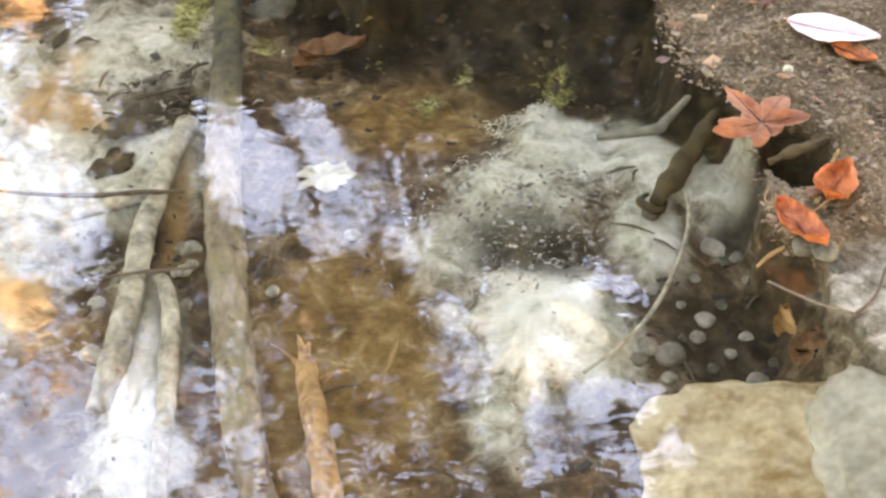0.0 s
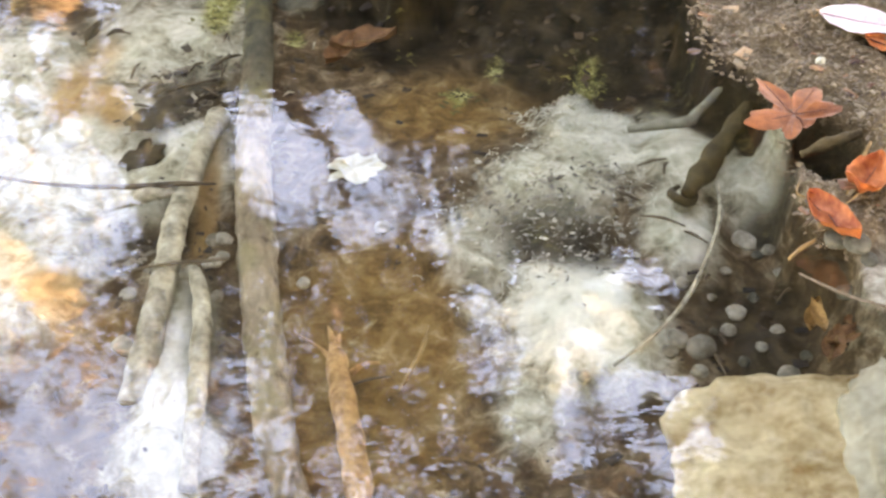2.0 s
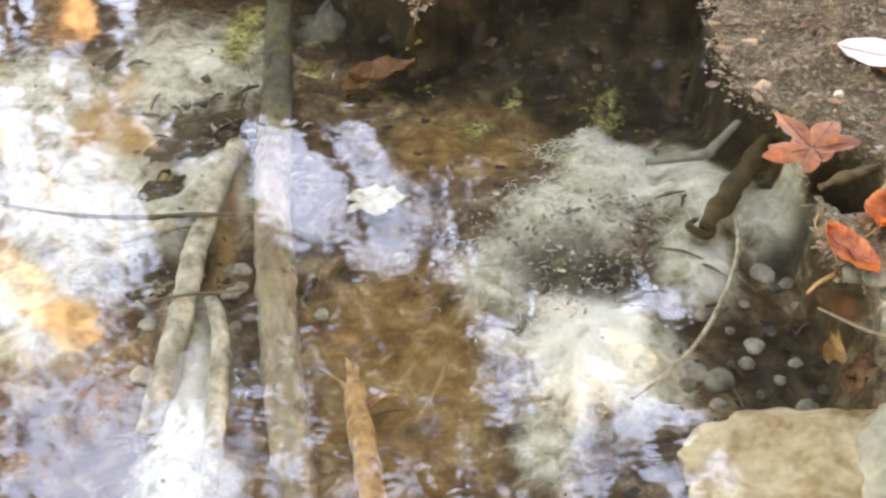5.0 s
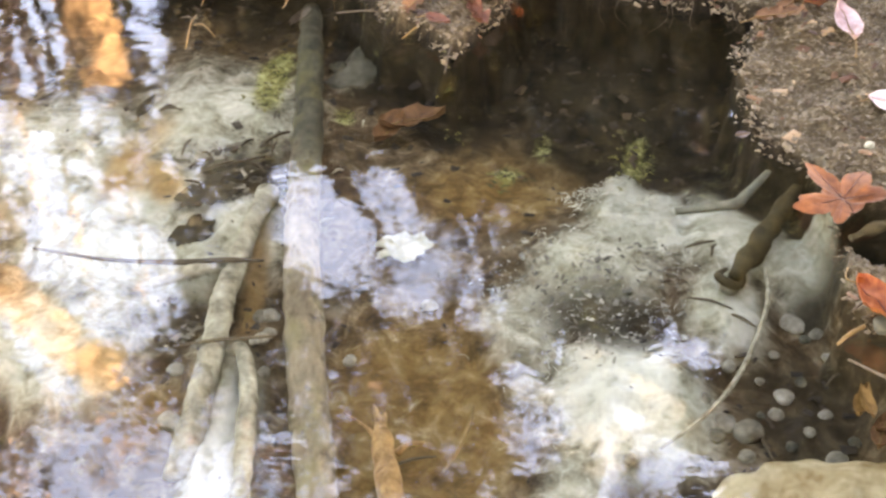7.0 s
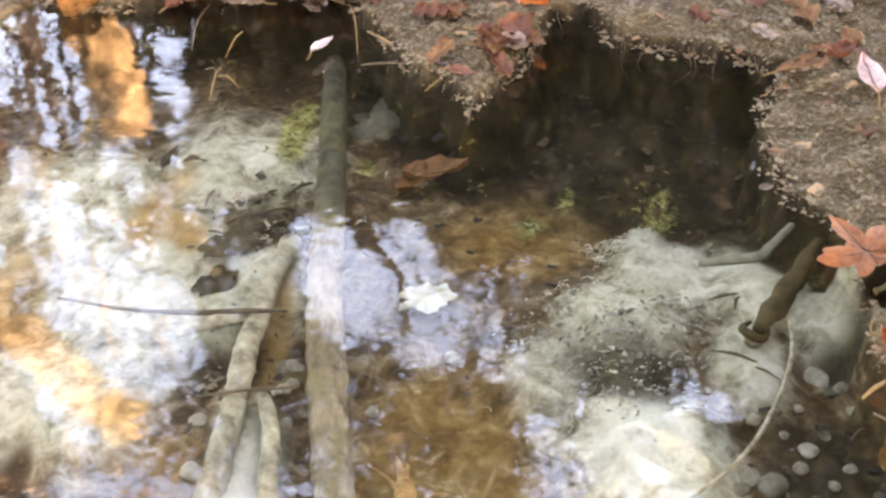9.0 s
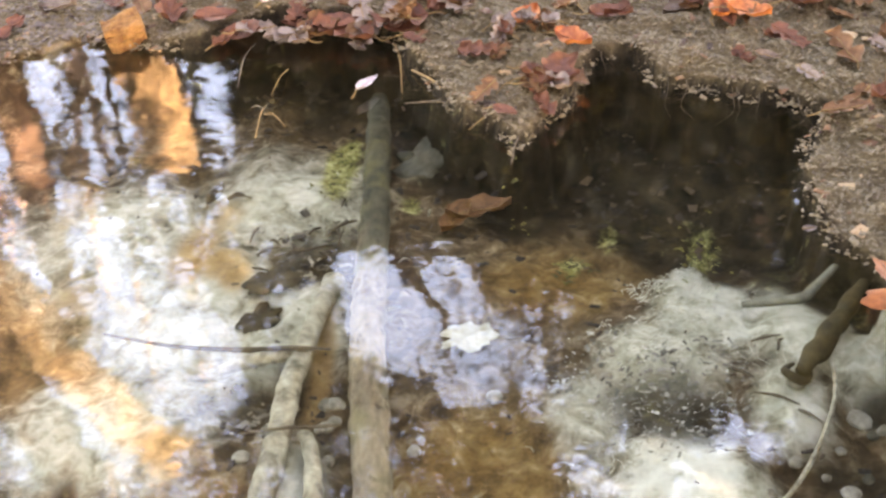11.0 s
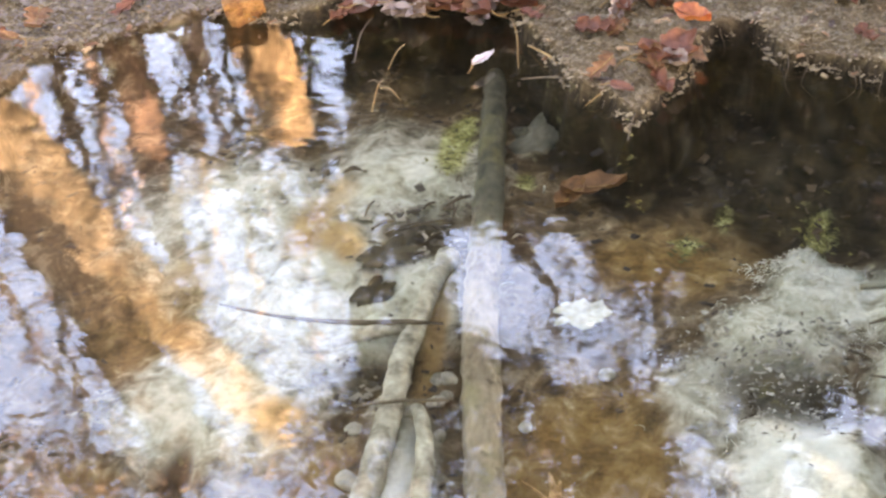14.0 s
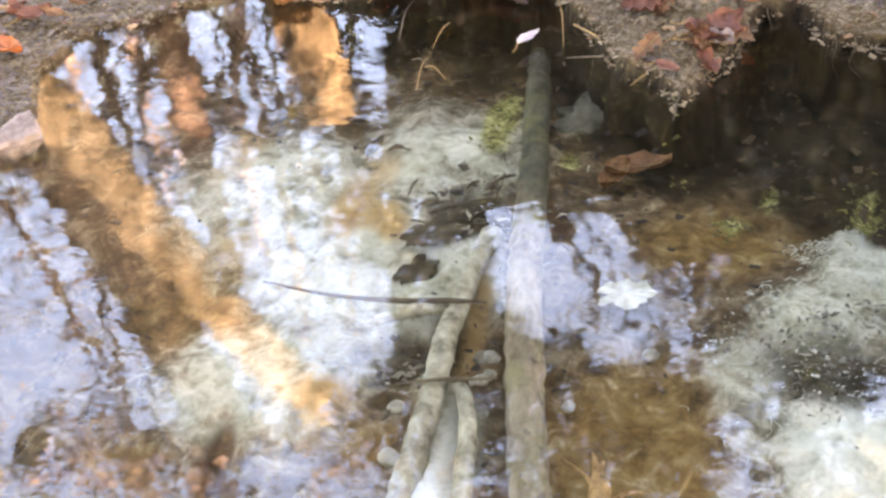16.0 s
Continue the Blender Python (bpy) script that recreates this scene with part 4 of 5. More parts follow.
stick("curled_stem", ring, [0.002, 0.0045, 0.0052, 0.004, 0.0018], M_OLIVE, "dark rotten stem curled round a pale pebble", "stem", 0.3, 0.4, 63.0)
stub = tagged(new("wood_stub"), "splintered orange-brown wood stub sunk in the brown streambed", "wood")
for k, (pts, radii) in enumerate([([(-0.138, 1.137, -.05), (-0.131, 1.1, -.048), (-0.121, 1.05, -.053), (-0.109, 0.995, -.062), (-0.101, 0.945, -.074)], [0.003, 0.01, 0.0135, 0.013, 0.012]),
                                  ([(-0.126, 1.095, -.06), (-0.147, 1.125, -.056), (-0.172, 1.145, -.055)], [0.004, 0.0022, 0.001]),
                                  ([(-0.118, 1.097, -.06), (-0.106, 1.106, -.056), (-0.091, 1.11, -.058)], [0.004, 0.002, 0.001]),
                                  ([(-0.136, 1.12, -.048), (-0.139, 1.136, -.046), (-0.143, 1.15, -.048)], [0.004, 0.003, 0.0008]),
                                  ([(-0.132, 1.118, -.048), (-0.131, 1.132, -.046), (-0.131, 1.141, -.05)], [0.004, 0.0025, 0.0008])]):
    bm = bmesh.new()
    tube(bm, pts, radii, 18, 14, 0.3, 70.0 + k, 0.2, 45.0)
    mesh_ob("splinter" if k else "butt", bm, M_STUB, stub)
sunk("sunken_leaf", (-0.462, 1.664), 0.05, 0.018, 75, M_OLIVE, "small dark leaf sunk on pale silt", -0.055, curl=0.04, seed=13, stem=0.1)
sunk("sunken_leaf", (0.333, 1.157), 0.045, 0.02, 70, M_TAN, "yellow-brown leaf sunk beside the bank", -0.04, curl=0.2, seed=14, stem=0)
def ragged_leaf(x, y, size, turn, seed, label, mat=M_OLIVE):
    """A rotten leaf gone to a flat dark rag with a torn rim."""
    bm = bmesh.new()
    z = height_at(x, y) + 0.014
    for off, flip in ((0, False), (0.0008, True)):
        mid = bm.verts.new((0, 0, off))
        rings = []
        for f in (0.35, 0.7, 1.0):
            ring = []
            for k in range(40):
                a = math.pi * k / 20
                q = Vector((math.cos(a), math.sin(a), seed))
                r = size * (0.62 + 0.55 * noise.noise(q * 1.7) + 0.25 * noise.noise(q * 5)) * f
                ring.append(bm.verts.new((math.cos(a) * r * 1.25, math.sin(a) * r * 0.85, off + 0.002 * f * noise.noise(q * 3))))
            rings.append(ring)
        for k in range(40):
            j = (k + 1) % 40
            t = (mid, rings[0][k], rings[0][j])
            bm.faces.new(t if flip else t[::-1])
            for p, q in zip(rings, rings[1:]):
                g = (p[k], q[k], q[j], p[j])
                bm.faces.new(g if flip else g[::-1])
    ob = mesh_ob("sunken_leaf", bm, mat)
    ob.matrix_world = pose(x, y, z, 0, 0, turn)
    return tagged(ob, label, "leaf", "leaves sunk in the stream")


ragged_leaf(-0.36, 1.483, 0.042, 60, 1, "dark ragged rotten leaf on the silt")
ragged_leaf(-0.368, 1.434, 0.036, 75, 1, "dark ragged rotten leaf on the silt")
ragged_leaf(-0.132, 1.417, 0.038, 20, 7, "pale cream rotting leaf sunk beside the log", M_CREAM)

# ---- stones ----
for k, (p, r, fl) in enumerate([((0.227, 1.156), .0145, .8), ((0.203, 1.165), .011, .7), ((0.221, 1.119), .009, .7), ((0.215, 1.242), .0085, .7), ((0.27, 1.216), .01, .6),
                                ((0.259, 1.191), .008, .6), ((0.315, 1.308), .0095, .7), ((0.29, 1.323), .014, .6), ((0.32, 1.271), .006, .7), ((0.313, 1.132), .011, .5),
                                ((0.224, 1.349), .0105, .8), ((-0.269, 1.316), .009, .7), ((-0.273, 1.279), .008, .6), ((-0.348, 1.151), .013, .6), ((-0.266, 1.233), .008, .6),
                                ((0.106, 1.099), .007, .7), ((-0.278, 1.316), .009, .6), ((-0.266, 1.289), .008, .6), ((-0.097, 1.331), .009, .6), ((-0.178, 1.255), .007, .7)]):
    pebble(*p, r, k + 1, fl)

bm = bmesh.new()
bmesh.ops.create_cube(bm, size=1)
bmesh.ops.subdivide_edges(bm, edges=bm.edges, cuts=36, use_grid_fill=True)
for v in bm.verts:
    c = v.co.copy()
    ang = math.atan2(c.y, c.x)
    rim = max(abs(c.x), abs(c.y)) * 2
    edge = 1 / (abs(math.cos(ang)) ** 3.4 + abs(math.sin(ang)) ** 3.4) ** (1 / 3.4)
    edge *= 1 + 0.1 * noise.noise((math.cos(ang) * 2.2, math.sin(ang) * 2.2, 5)) + 0.05 * noise.noise((math.cos(ang) * 7, math.sin(ang) * 7, 2)) + 0.02 * noise.noise((math.cos(ang) * 22, math.sin(ang) * 22, 3))
    x, y = math.cos(ang) * rim * edge * 0.172, math.sin(ang) * rim * edge * 0.135
    down = smooth(0.8, 1.0, rim) * 0.012 if c.z > 0 else 0.0
    z = c.z * 0.05 - down + (0.014 * noise.noise((x * 11, y * 11, 1)) + 0.006 * noise.noise((x * 34, y * 34, 1)) + 0.003 * noise.noise((x * 90, y * 90, 1))) * (c.z > 0)
    v.co = Vector((x - 0.2 * y, y - 0.02 * x, z))
slab = mesh_ob("slab_rock", bm, M_SLAB)
slab.matrix_world = pose(0.357, 0.958, -0.066, 0, -7, -3)
tagged(slab, "flat ochre-yellow rock slab lying under shallow water", "rock")

bm = bmesh.new()
bmesh.ops.create_icosphere(bm, subdivisions=5, radius=1)
for v in bm.verts:
    k = 1 + 0.2 * noise.noise(v.co * 1.3) + 0.1 * noise.noise(v.co * 4) + 0.05 * noise.noise(v.co * 9) + 0.03 * noise.noise(v.co * 19)
    v.co = Vector((v.co.x * 0.085 * k, v.co.y * 0.13 * k, v.co.z * 0.045 * k))
rock = mesh_ob("rock", bm, M_GREYROCK)
rock.matrix_world = pose(0.425, 0.962, -0.05, 0, 0, 12)
tagged(rock, "rounded grey silt-dusted rock under shallow water", "rock")
for k, (p, r) in enumerate([((0.246, 1.233), .006), ((0.291, 1.242), .007), ((0.289, 1.164), .006), ((0.244, 1.188), .005), ((0.311, 1.2), .008), ((0.27, 1.148), .006), ((0.192, 1.14), .01), ((0.185, 1.188), .007), ((0.333, 1.156), .007), ((0.265, 1.272), .006), ((0.301, 1.298), .006),
                            ((0.375, 1.203), .013), ((0.358, 1.216), .012), ((0.365, 1.177), .011), ((0.386, 1.191), .009), ((-0.264, 1.315), .007), ((-0.28, 1.274), .006), ((-0.336, 1.266), .008), ((-0.355, 1.222), .01)]):
    pebble(*p, r, 200 + k, 0.65, M_DRAB if 11 <= k < 15 or k in (1, 3, 5, 8, 10) else None)
for k, (p, r) in enumerate([((-0.235, 1.791), .013), ((-0.266, 1.757), .009)]):
    pebble(*p, r, 240 + k, 0.6, M_ALGAE, "dark algae-coated round stone on the streambed")
for k, (p, a, l) in enumerate([((0.358, 1.124), 30, .05), ((0.379, 1.135), -20, .045), ((0.344, 1.111), 70, .05), ((-0.133, 1.645), 20, .085), ((-0.159, 1.626), 60, .065)]):
    sunk("sunken_leaf", p, l, l * 0.5, a, M_DULL if k < 5 else M_OLIVE, "rust-brown leaf sunk at the stream's edge" if k < 3 else "rust-brown leaf sunk on the streambed", -0.035 if k < 3 else -0.06, curl=0.2, seed=300 + k, stem=0)

# ---- leaves on the bank ----
def bank_leaf(kind, p, length, width, turn, mat, label, lift=0.012, **k):
    return leaf_thing(kind, p[0], p[1], max(height_at(*p), 0.0) + lift, length, width, turn, mat, label, **k)


bank_leaf("fallen_leaf", (0.442, 1.556), 0.106, 0.06, -19, M_WHITE, "pale pinkish-white pointed leaf lying on the bank", seed=21, stem=0.1, curl=0.06)
bank_leaf("fallen_leaf", (0.461, 1.522), 0.055, 0.036, -35, M_ORANGE, "orange leaf half under a pale leaf", 0.006, seed=22)
maple_leaf(0.338, 1.392, 0.026, 0.13, 120, M_MAPLE, "rust-red lobed maple leaf at the water's edge", tilt=(5, -5), seed=23)
bank_leaf("fallen_leaf", (0.396, 1.28), 0.06, 0.05, 60, M_ORANGE, "crumpled orange leaf beside a dark hollow", seed=24, curl=0.4)
stick("straw", [(0.377, 1.274, 0.016), (0.39, 1.3, 0.03), (0.406, 1.33, 0.04)], [0.0022, 0.0025, 0.0018], M_STRAW, "pale straw leaning over an orange leaf", "straw", 0.1, 0.2, 29.0, 7, 5)
bank_leaf("fallen_leaf", (0.352, 1.222), 0.074, 0.04, -56, M_ORANGE, "bright orange-red curled leaf at the water's edge", seed=25, curl=0.3)
bank_leaf("fallen_leaf", (0.39, 1.727), 0.085, 0.036, 95, M_MAUVE, "mauve-brown pointed leaf on the bank", seed=27, curl=0.12)
bank_leaf("fallen_leaf", (0.364, 1.779), 0.05, 0.03, 30, M_RUST, "rust-brown curled leaf on the bank", seed=28, curl=0.4)
bank_leaf("fallen_leaf", (-0.022, 1.892), 0.055, 0.042, -30, M_ORANGE, "bright orange curled leaf on the bank", 0.018, seed=29, curl=0.3)
bank_leaf("fallen_leaf", (-0.047, 1.816), 0.07, 0.045, 10, M_RUST, "dark red wet leaf at the bank's edge", seed=30, curl=0.1)
bank_leaf("fallen_leaf", (-0.104, 1.739), 0.035, 0.022, -30, M_RUST, "small rust leaf on the bank's tip", seed=31)
bank_leaf("fallen_leaf", (-0.286, 1.818), 0.042, 0.017, 55, M_WHITE, "small white leaf floating on dark water", 0.014, seed=32, curl=0.15)
# a glint of sky on the water, modelled as a pale scrap
bank_leaf("fallen_leaf", (0.25, 1.538), 0.018, 0.013, 15, M_GREYLEAF, "pale scrap standing in for a glint of sky beside the bank", 0.003, seed=33, curl=0.1, stem=0)
bank_leaf("fallen_leaf", (-0.438, 2.003), 0.036, 0.018, 50, M_WHITE, "small white leaf on the bank", seed=33, curl=0.2)
bank_leaf("fallen_leaf", (-0.346, 1.971), 0.08, 0.045, 15, M_RUST, "rust-red leaf on the bank", seed=34, curl=0.2)
bank_leaf("fallen_leaf", (-0.255, 1.948), 0.06, 0.045, -20, M_RUST, "rust-red leaf on the bank", seed=35, curl=0.2)
bank_leaf("fallen_leaf", (-0.085, 1.961), 0.05, 0.045, 60, M_ORANGE, "orange leaf on the bank", seed=36, curl=0.3)
bank_leaf("fallen_leaf", (0.176, 1.988), 0.05, 0.04, 60, M_ORANGE, "orange leaf on the bank", seed=37, curl=0.3)
bank_leaf("fallen_leaf", (0.209, 1.969), 0.06, 0.045, -15, M_ORANGE, "orange leaf on the bank", seed=38, curl=0.25)
bank_leaf("fallen_leaf", (0.293, 2.012), 0.07, 0.045, 10, M_RUST, "rust-orange leaf on the bank", seed=39, curl=0.2)
bank_leaf("fallen_leaf", (0.027, 1.989), 0.06, 0.04, 5, M_RUST, "dark red leaf on the bank", seed=40, curl=0.2)
bank_leaf("fallen_leaf", (-0.254, 1.959), 0.075, 0.07, 200, M_RUST, "large rust-brown lobed leaf on the bank's edge", 0.012, seed=51, curl=0.15, lobes=5)
bank_leaf("fallen_leaf", (-0.331, 1.952), 0.085, 0.06, 165, M_RUST, "long rust-red leaf over the dark water's edge", 0.012, seed=52, curl=0.2, lobes=7)
bank_leaf("fallen_leaf", (-0.366, 1.959), 0.06, 0.05, 30, M_DULL, "brown curled leaf on the bank's edge", 0.012, seed=53, curl=0.25)
bank_leaf("fallen_leaf", (-0.049, 1.812), 0.085, 0.055, 12, M_DULL, "dark wet brown leaf flat on the bank", 0.006, seed=54, curl=0.06, lobes=5)
bank_leaf("fallen_leaf", (-0.96, 1.833), 0.05, 0.04, 40, M_RUST, "red leaf on the bank", seed=44, curl=0.25)
bank_leaf("fallen_leaf", (-0.966, 1.746), 0.055, 0.035, -20, M_ORANGE, "orange leaf on the bank", seed=45, curl=0.25)
def wood_chunk(x, y, z, size, turn, mat, label):
    bm = bmesh.new()
    bmesh.ops.create_cube(bm, size=1)
    bmesh.ops.subdivide_edges(bm, edges=bm.edges, cuts=15, use_grid_fill=True)
    for v in bm.verts:
        c = v.co.copy()
        c = c.lerp(c.normalized() * 0.5, 0.2)
        k = 1 + 0.4 * noise.noise((c.x * 3, c.y * 5, c.z * 5)) + 0.22 * noise.noise((c.x * 4, c.y * 18, c.z * 18)) + 0.1 * noise.noise((c.x * 9, c.y * 40, c.z * 40))
        v.co = Vector((c.x * size[0], c.y * size[1] * k, c.z * size[2] * k))
    ob = mesh_ob("wood_chunk", bm, mat)
    ob.matrix_world = pose(x, y, z, 8, -12, turn)
    return tagged(ob, label, "wood")


# the chunk's sunlit look is put into its orange colour
wood_chunk(-0.632, 1.938, 0.02, (0.056, 0.042, 0.032), 20, M_ORANGEWOOD, "orange-brown chunk of wood at the bank's edge, coloured as if sunlit")
wood_chunk(-0.882, 1.556, 0.012, (0.06, 0.045, 0.025), 30, M_GREYLEAF, "brown chunk of rotten wood at the bank's edge")
wood_chunk(-0.19, 1.803, -0.074, (0.15, 0.05, 0.01), 54, M_DRAB, "flat grey-green piece of waterlogged wood on the streambed")
rnd = random.Random(91)
made = 0
while made < 62:
    x, y = rnd.uniform(-0.8, 0.45), rnd.uniform(1.72, 2.14)
    if GD[np.searchsorted(gy, y), np.searchsorted(gx, x)] < 0.012:
        continue
    made += 1
    m, words = rnd.choice([(M_DULL, "dull brown"), (M_DULL, "dull brown"), (M_RUST, "rust-red"), (M_GREYLEAF, "greyish wet"), (M_GREYLEAF, "greyish wet"), (M_DULL, "dull brown"), (M_RUST, "rust-red")])
    l = rnd.uniform(0.03, 0.075)
    bank_leaf("fallen_leaf", (x, y), l, l * rnd.uniform(0.45, 0.75), rnd.uniform(0, 360), m, words + " fallen leaf matted into the bank", rnd.uniform(0.003, 0.01), seed=400 + made, curl=rnd.uniform(0.08, 0.35), stem=rnd.choice([0, 0, 0.3]), lobes=rnd.choice([0, 5, 7]), tilt=(rnd.uniform(-15, 15), rnd.uniform(-15, 15)))
for c, n in (((-0.363, 1.98), 7), ((-0.284, 1.97), 6), ((-0.07, 1.953), 6), ((-0.043, 1.803), 3), ((0.198, 2.018), 5), ((-0.517, 1.963), 4), ((-0.187, 2.004), 4), ((-0.973, 1.825), 4)):
    for k in range(n):
        x, y = c[0] + rnd.gauss(0, 0.03), c[1] + rnd.gauss(0, 0.022)
        m, words = rnd.choice([(M_RUST, "rust-red"), (M_RUST, "rust-red"), (M_DULL, "dull brown"), (M_DULL, "dull brown"), (M_GREYLEAF, "greyish wet")])
        l = rnd.uniform(0.035, 0.07)
        bank_leaf("fallen_leaf", (x, y), l, l * rnd.uniform(0.5, 0.8), rnd.uniform(0, 360), m, words + " leaf in a heap at the bank's edge", rnd.uniform(0.006, 0.02), seed=int(700 + c[0] * 100 + k), curl=rnd.uniform(0.1, 0.35), stem=rnd.choice([0, 0.3]), lobes=rnd.choice([0, 5, 7]), tilt=(rnd.uniform(-20, 20), rnd.uniform(-20, 20)))
pebble(0.382, 1.492, 0.0065, 90, 0.8, M_CREAM, "small white pebble on the bank")

# ---- crumbs and litter that cover the bank ----
def crumbs(name, count, sizes, mat, label, seed, box=(-1.25, 0.78, 0.82, 2.35), chance=None, flat=1.0):
    rnd = random.Random(seed)
    verts, faces = [], []
    made = 0
    while made < count:
        x, y = rnd.uniform(box[0], box[1]), rnd.uniform(box[2], box[3])
        i, j = min(np.searchsorted(gx, x), len(gx) - 1), min(np.searchsorted(gy, y), len(gy) - 1)
        if HW[j, i] > 0.3 or MW[j, i] > 0.55 * rnd.random() or chance is None and GD[j, i] < 0.0 + 0.004 * rnd.gauss(0, 1) or chance is not None and rnd.random() > chance[j, i]:
            continue
        made += 1
        p = Vector((x, y, (max(float(GZ[j, i]), 0.003) if chance is None else float(GZ[j, i])) + rnd.uniform(0.0004, 0.0045)))
        s = sizes[0] + (sizes[1] - sizes[0]) * rnd.random() ** 2.5
        turn = Euler((rnd.uniform(-.7, .7) * flat, rnd.uniform(-.7, .7) * flat, rnd.uniform(0, 6.3))).to_matrix()
        e = Vector((s, s * rnd.uniform(0.25, 0.8), s * rnd.uniform(0.12, 0.4) * flat))
        k = len(verts)
        for a in ((-1, -.6, -.8), (1, -1, -1), (.8, 1, -1), (-1, .8, -.7), (-.5, -.5, 1), (.6, -.4, .8), (.5, .6, 1), (-.6, .4, .7)):
            verts.append(p + turn @ Vector((a[0] * e.x, a[1] * e.y, a[2] * e.z)))
        faces += [tuple(k + q for q in f) for f in ((0, 3, 2, 1), (4, 5, 6, 7), (0, 1, 5, 4), (1, 2, 6, 5), (2, 3, 7, 6), (3, 0, 4, 7))]
    me = bpy.data.meshes.new(name)
    me.from_pydata(verts, [], faces)
    me.materials.append(mat)
    return tagged(new(name, me), label, "litter", kind="stuff")


crumbs("bank_litter", 80000, (0.0013, 0.0052), M_CRUMB, "crumbly brown bits of rotted leaf and grit on the bank", 5, flat=0.6)
crumbs("leaf_scraps", 1500, (0.003, 0.013), M_SCRAP, "torn brown leaf scraps strewn over the bank", 12, flat=0.4)
left_bank = (GD > 0.003) * smooth(-0.55, -0.7, GX) * (GY > 1.43)
crumbs("grey_leaf_mat", 9000, (0.002, 0.0085), M_GREYMAT, "grey-brown mat of wet rotted leaf scraps on the bank", 13, chance=left_bank, flat=0.22)
wet = (GD < -0.006).astype(float)
silt_here = np.clip(patch(SILT, GX, GY), 0, 1)
crumbs("sunken_litter", 3000, (0.0012, 0.009), M_SUNK, "dark rotted leaf scraps sunk on the streambed", 6, chance=wet * np.clip(0.9 - 1.6 * silt_here - 1.1 * np.clip(patch(OCHRE, GX, GY), 0, 1), 0.0, 1), flat=0.35)
crumbs("silt_flakes", 700, (0.001, 0.005), M_FLAKE, "grey and pale flakes of rotted leaf on the silt mound", 14, chance=wet * np.clip(patch([(0.098, 1.328, 0.066, 0.058, 1), (0.14, 1.385, 0.037, 0.039, 0.6), (0.005, 1.362, 0.043, 0.057, 0.4)], GX, GY), 0, 1), flat=0.35)
tangle = np.clip(patch([(-0.322, 1.556, 0.059, 0.057, 1), (-0.349, 1.306, 0.037, 0.046, 0.6)], GX, GY), 0, 1)
crumbs("leaf_shreds", 320, (0.0015, 0.009), M_SHRED, "mottled grey-brown shreds of rotted leaf in a sunken tangle", 15, chance=wet * tangle, flat=0.4)
crumbs("silt_specks", 80, (0.0006, 0.0032), M_SUNK, "dark specks of rotted leaf lying on pale silt", 7, chance=wet * silt_here, flat=0.4)


def strands(name, spots, count, length, width, mat, label, seed, upright=0.25, way=None):
    """Fine threads that lie on the bed or stand up from it a little."""
    rnd = random.Random(seed)
    verts, faces = [], []
    for _ in range(count):
        x, y, rx, ry = rnd.choice(spots)[:4]
        x, y = x + rnd.gauss(0, 0.55) * rx, y + rnd.gauss(0, 0.55) * ry
        z = height_at(x, y)
        a = rnd.uniform(0, 6.28) if way is None else way + rnd.gauss(0, 0.7)
        l, w, up = length * rnd.uniform(0.4, 1.3), width * rnd.uniform(0.5, 1.5), rnd.uniform(0.1, 1) * upright
        k, bendy = len(verts), rnd.gauss(0, 0.8)
        for i in range(5):
            f = i / 4
            b = a + bendy * f
            cx, cy, cz = x + math.cos(b) * l * f, y + math.sin(b) * l * f, z + 0.001 + up * l * math.sin(f * 2.4)
            ww = w * (1 - 0.8 * f) / 2
            verts += [(cx - math.sin(b) * ww, cy + math.cos(b) * ww, cz), (cx + math.sin(b) * ww, cy - math.cos(b) * ww, cz + 0.0004)]
        faces += [(k + 2 * i, k + 2 * i + 1, k + 2 * i + 3, k + 2 * i + 2) for i in range(4)]
    me = bpy.data.meshes.new(name)
    me.from_pydata(verts, [], faces)
    me.materials.append(mat)
    return tagged(new(name, me), label, "algae", kind="stuff")


def fan(name, peak, reach, count, mat, label, seed):
    """Long woolly threads that stream down a mound from its top, denser at the crest."""
    rnd = random.Random(seed)
    verts, faces = [], []
    for _ in range(count):
        a, far = math.radians(rnd.uniform(195, 345)), rnd.random() ** 0.7
        x, y = peak[0] + math.cos(a) * reach[0] * far + rnd.gauss(0, 0.008), peak[1] + math.sin(a) * reach[1] * far + rnd.gauss(0, 0.008)
        l, w, k = rnd.uniform(0.005, 0.014), rnd.uniform(0.0005, 0.0013), len(verts)
        b = a + rnd.gauss(0, 0.5)
        for i in range(6):
            f = i / 5
            b += rnd.gauss(0, 0.25)
            cx, cy = x + math.cos(b) * l * f, y + math.sin(b) * l * f
            cz = height_at(cx, cy) + 0.0015 + 0.004 * math.sin(f * math.pi)
            ww = w * (1 - 0.7 * f) / 2
            verts += [(cx - math.sin(b) * ww, cy + math.cos(b) * ww, cz), (cx + math.sin(b) * ww, cy - math.cos(b) * ww, cz + 0.0006)]
        faces += [(k + 2 * i, k + 2 * i + 1, k + 2 * i + 3, k + 2 * i + 2) for i in range(5)]
    me = bpy.data.meshes.new(name)
    me.from_pydata(verts, [], faces)
    me.materials.append(mat)
    return tagged(new(name, me), label, "algae", kind="stuff")


fan("algae_fan", (0.119, 1.57), (0.075, 0.13), 360, M_WOOL, "pale woolly algae streaming down the silt mound", 21)
fan("algae_fan", (0.075, 1.465), (0.07, 0.11), 70, M_WOOL, "pale woolly algae on the flank of the silt mound", 22)
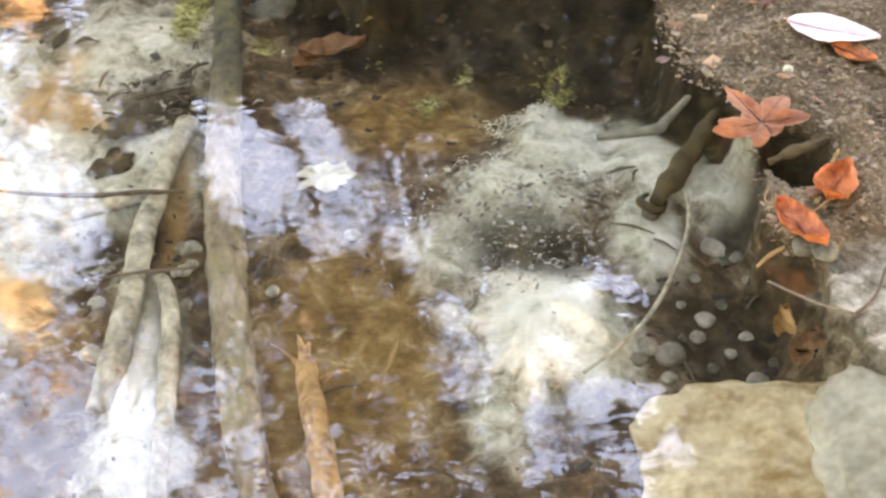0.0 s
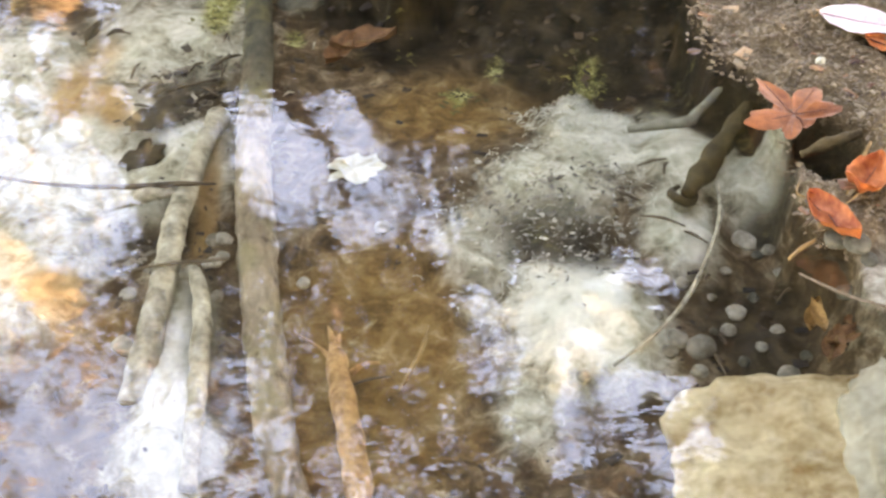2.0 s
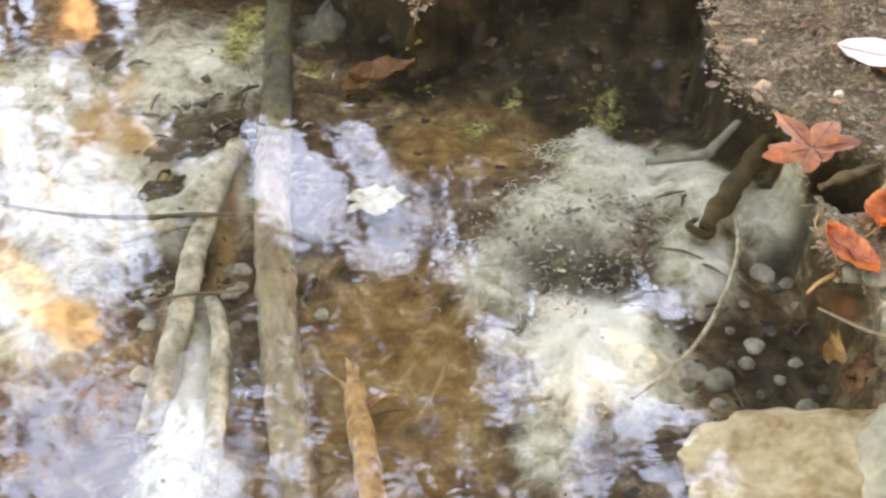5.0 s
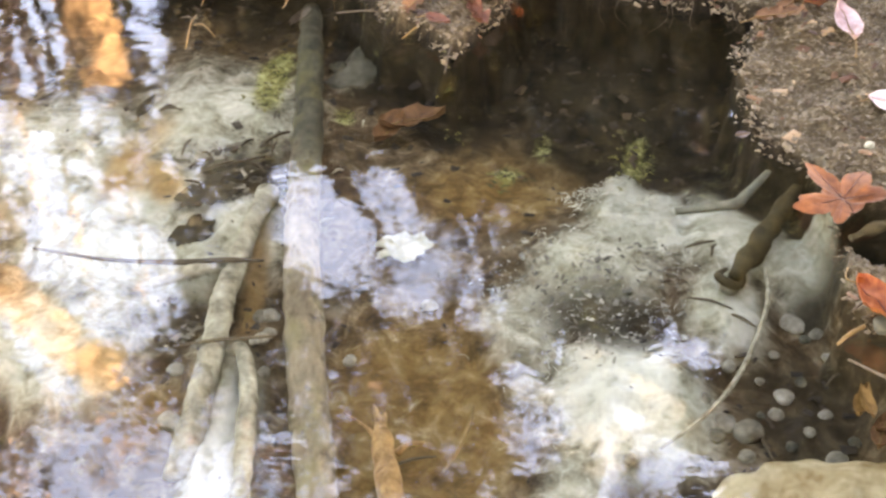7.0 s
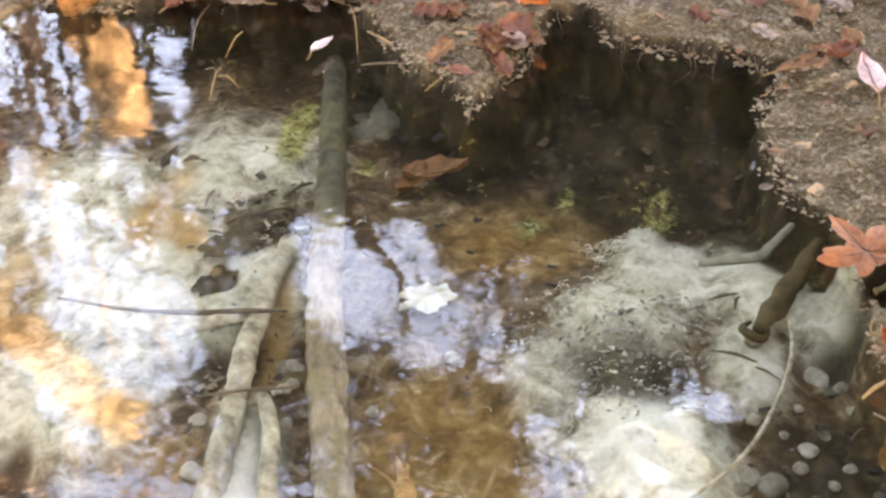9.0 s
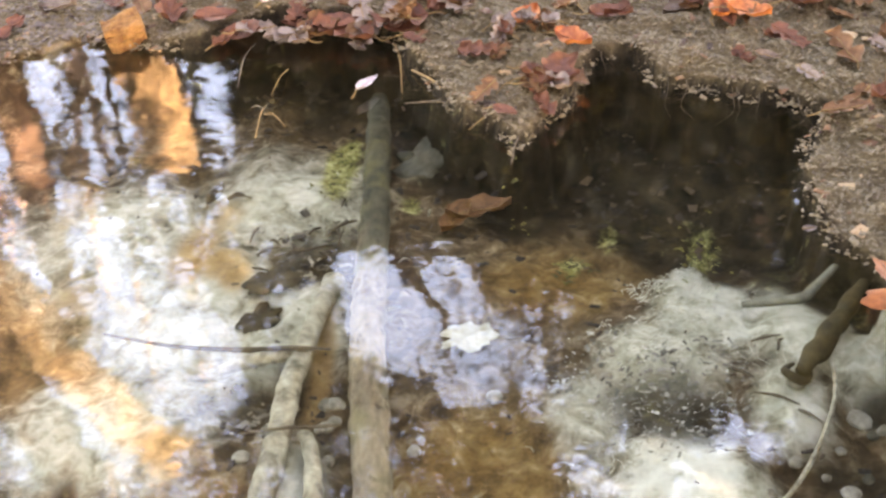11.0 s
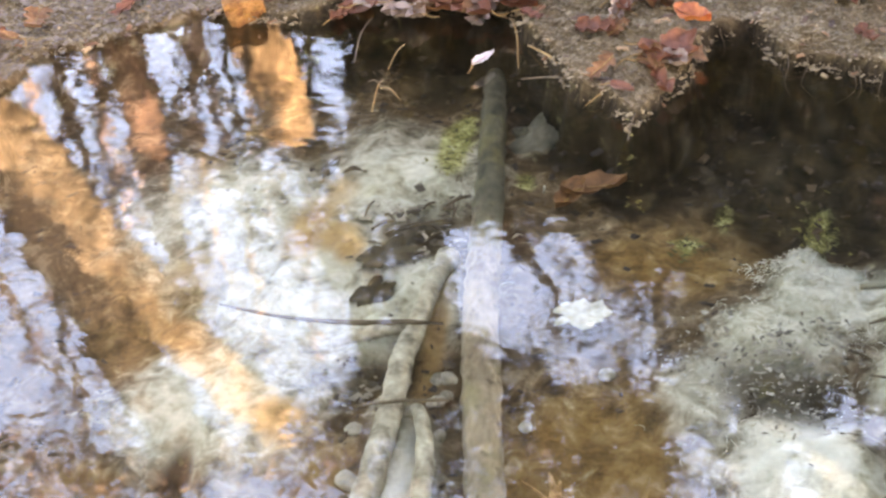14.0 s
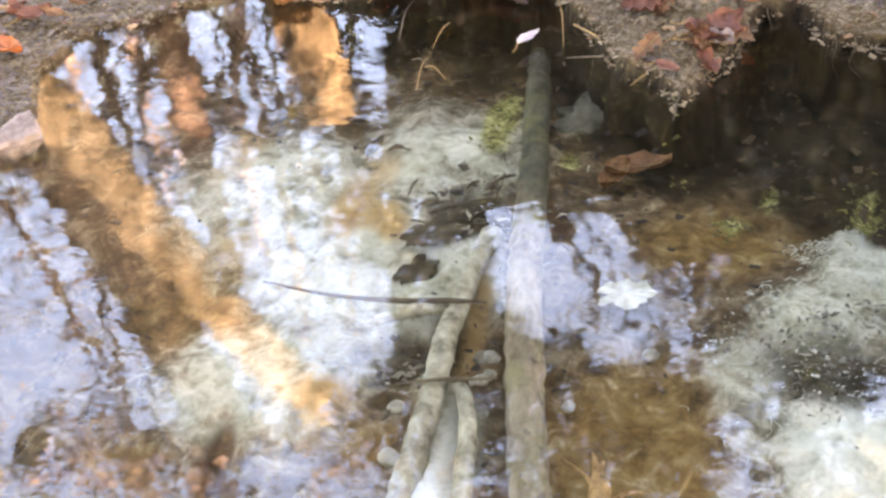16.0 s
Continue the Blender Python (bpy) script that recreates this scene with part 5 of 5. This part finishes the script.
strands("algae_fibres", [(0.13, 1.481, 0.04, 0.064), (0.066, 1.381, 0.049, 0.059), (0.009, 1.298, 0.03, 0.055), (0.044, 1.221, 0.058, 0.06), (0.171, 1.391, 0.037, 0.059)], 420, 0.011, 0.0008, M_FIBRE, "pale woolly algae threads on the silt mound", 8, 0.1)
strands("algae_fibres", [(0.179, 1.344, 0.042, 0.057), (0.062, 1.08, 0.032, 0.053), (-0.565, 1.553, 0.083, 0.084), (-0.508, 1.243, 0.084, 0.082), (-0.369, 1.682, 0.076, 0.075)], 260, 0.01, 0.0008, M_FIBRE, "pale woolly algae threads on the silt", 9, 0.1)
for spot, count in (((-0.317, 1.754, 0.016, 0.067), 420), ((-0.016, 1.584, 0.013, 0.016), 160), ((0.136, 1.624, 0.015, 0.047), 200), ((-0.016, 1.583, 0.017, 0.023), 160), ((0.141, 1.641, 0.017, 0.048), 260), ((-0.086, 1.672, 0.013, 0.017), 120), ((-0.22, 1.681, 0.011, 0.017), 100)):
    strands("moss_tuft", [(spot[0], spot[1], spot[2] * 1.4, spot[3] * 1.1)], int(count * 0.2), 0.008, 0.004, M_MOSS, "yellow-green moss tuft growing under the water", count, 0.12)

# ---- straws and twigs at the bank ----
for k, (a, b, c, r) in enumerate([((-0.456, 1.818), (-0.457, 1.875), (-0.451, 1.93), .0012), ((-0.413, 1.704), (-0.412, 1.745), (-0.41, 1.774), .0014), ((-0.411, 1.758), (-0.396, 1.743), (-0.379, 1.725), .0012), ((-0.43, 1.774), (-0.417, 1.761), (-0.404, 1.75), .001),
                                  ((-0.262, 1.938), (-0.249, 1.879), (-0.24, 1.809), .0012), ((-0.234, 1.872), (-0.197, 1.824), (-0.159, 1.766), .0016), ((-0.234, 1.789), (-0.19, 1.779), (-0.161, 1.777), .0018), ((-0.397, 1.869), (-0.401, 1.833), (-0.408, 1.796), .001),
                                  ((0.273, 1.74), (0.324, 1.761), (0.375, 1.781), .0012), ((-0.093, 1.655), (-0.088, 1.692), (-0.081, 1.724), .0015), ((-0.149, 1.73), (-0.125, 1.748), (-0.097, 1.753), .0012)]):
    stick("straw", [(*a, 0.004), (*b, 0.014), (*c, 0.008)], [r * 0.65, r * 0.8, r * 0.4], M_STRAW if k % 3 else M_TWIG, "thin dry straw at the bank's edge", "straw", 0.1, 0.2, 30 + k, 6, 5)
rnd = random.Random(77)
for k, (p, l, a) in enumerate([((0.197, 1.416), .035, 20), ((0.212, 1.408), .02, 70), ((0.169, 1.374), .03, -30), ((0.201, 1.323), .05, -20), ((0.234, 1.296), .03, -40), ((0.343, 1.236), .05, 35), ((0.357, 1.22), .05, 10),
                               ((0.323, 1.23), .03, 40), ((-0.437, 1.67), .02, 20), ((-0.38, 1.517), .025, -15), ((-0.433, 1.665), .03, 10), ((-0.333, 1.576), .06, 25), ((-0.359, 1.563), .05, 35), ((-0.311, 1.565), .05, 40), ((-0.104, 1.11), .05, 20), ((0.244, 1.14), .04, -75)]):
    d = Vector((math.cos(math.radians(a)), math.sin(math.radians(a)))) * l / 2
    z = height_at(*p) + 0.004
    stick("twig", [(p[0] - d.x, p[1] - d.y, z), (p[0] + rnd.uniform(-.003, .003), p[1] + rnd.uniform(-.003, .003), z + 0.003), (p[0] + d.x, p[1] + d.y, z)], [0.001, 0.0018, 0.0008], M_TWIG, "bit of dark twig sunk on the streambed", "twig", 0.2, 0.4, 50 + k, 6, 5)
for k in range(16):
    p = (-0.292 + rnd.gauss(0, 0.045), 1.577 + rnd.gauss(0, 0.045))
    a, l = math.radians(rnd.gauss(28, 45)), rnd.uniform(0.012, 0.036)
    z, dx, dy = height_at(*p) + 0.004, math.cos(a) * l / 2, math.sin(a) * l / 2
    stick("twig", [(p[0] - dx, p[1] - dy, z), (p[0], p[1], z + 0.004), (p[0] + dx, p[1] + dy, z + 0.001)], [0.001, 0.002, 0.0012], M_TWIG if k % 4 else M_PALE, "bit of dark twig in a sunken tangle", "twig", 0.7, 1.2, 90 + k, 6, 5)

# hair roots that hang from the far bank's edge
far_edge = BANK_EDGE[20:27]
for k in range(12):
    i = rnd.randrange(len(far_edge) - 1)
    f = rnd.random()
    x = far_edge[i][0] * (1 - f) + far_edge[i + 1][0] * f
    y = far_edge[i][1] * (1 - f) + far_edge[i + 1][1] * f - 0.004
    l = rnd.uniform(0.012, 0.035)
    stick("root", [(x, y + 0.02, 0.012), (x, y - 0.002, 0.01), (x + rnd.gauss(0, 0.004), y - 0.01, 0.006 - l * 0.5), (x + rnd.gauss(0, 0.008), y - 0.014, 0.004 - l)], [0.0007, 0.0007, 0.0005, 0.0003], M_TWIG,
          "fine hair root hanging from the bank into the water", "root", 0.1, 0.1, 130 + k, 5, 4)
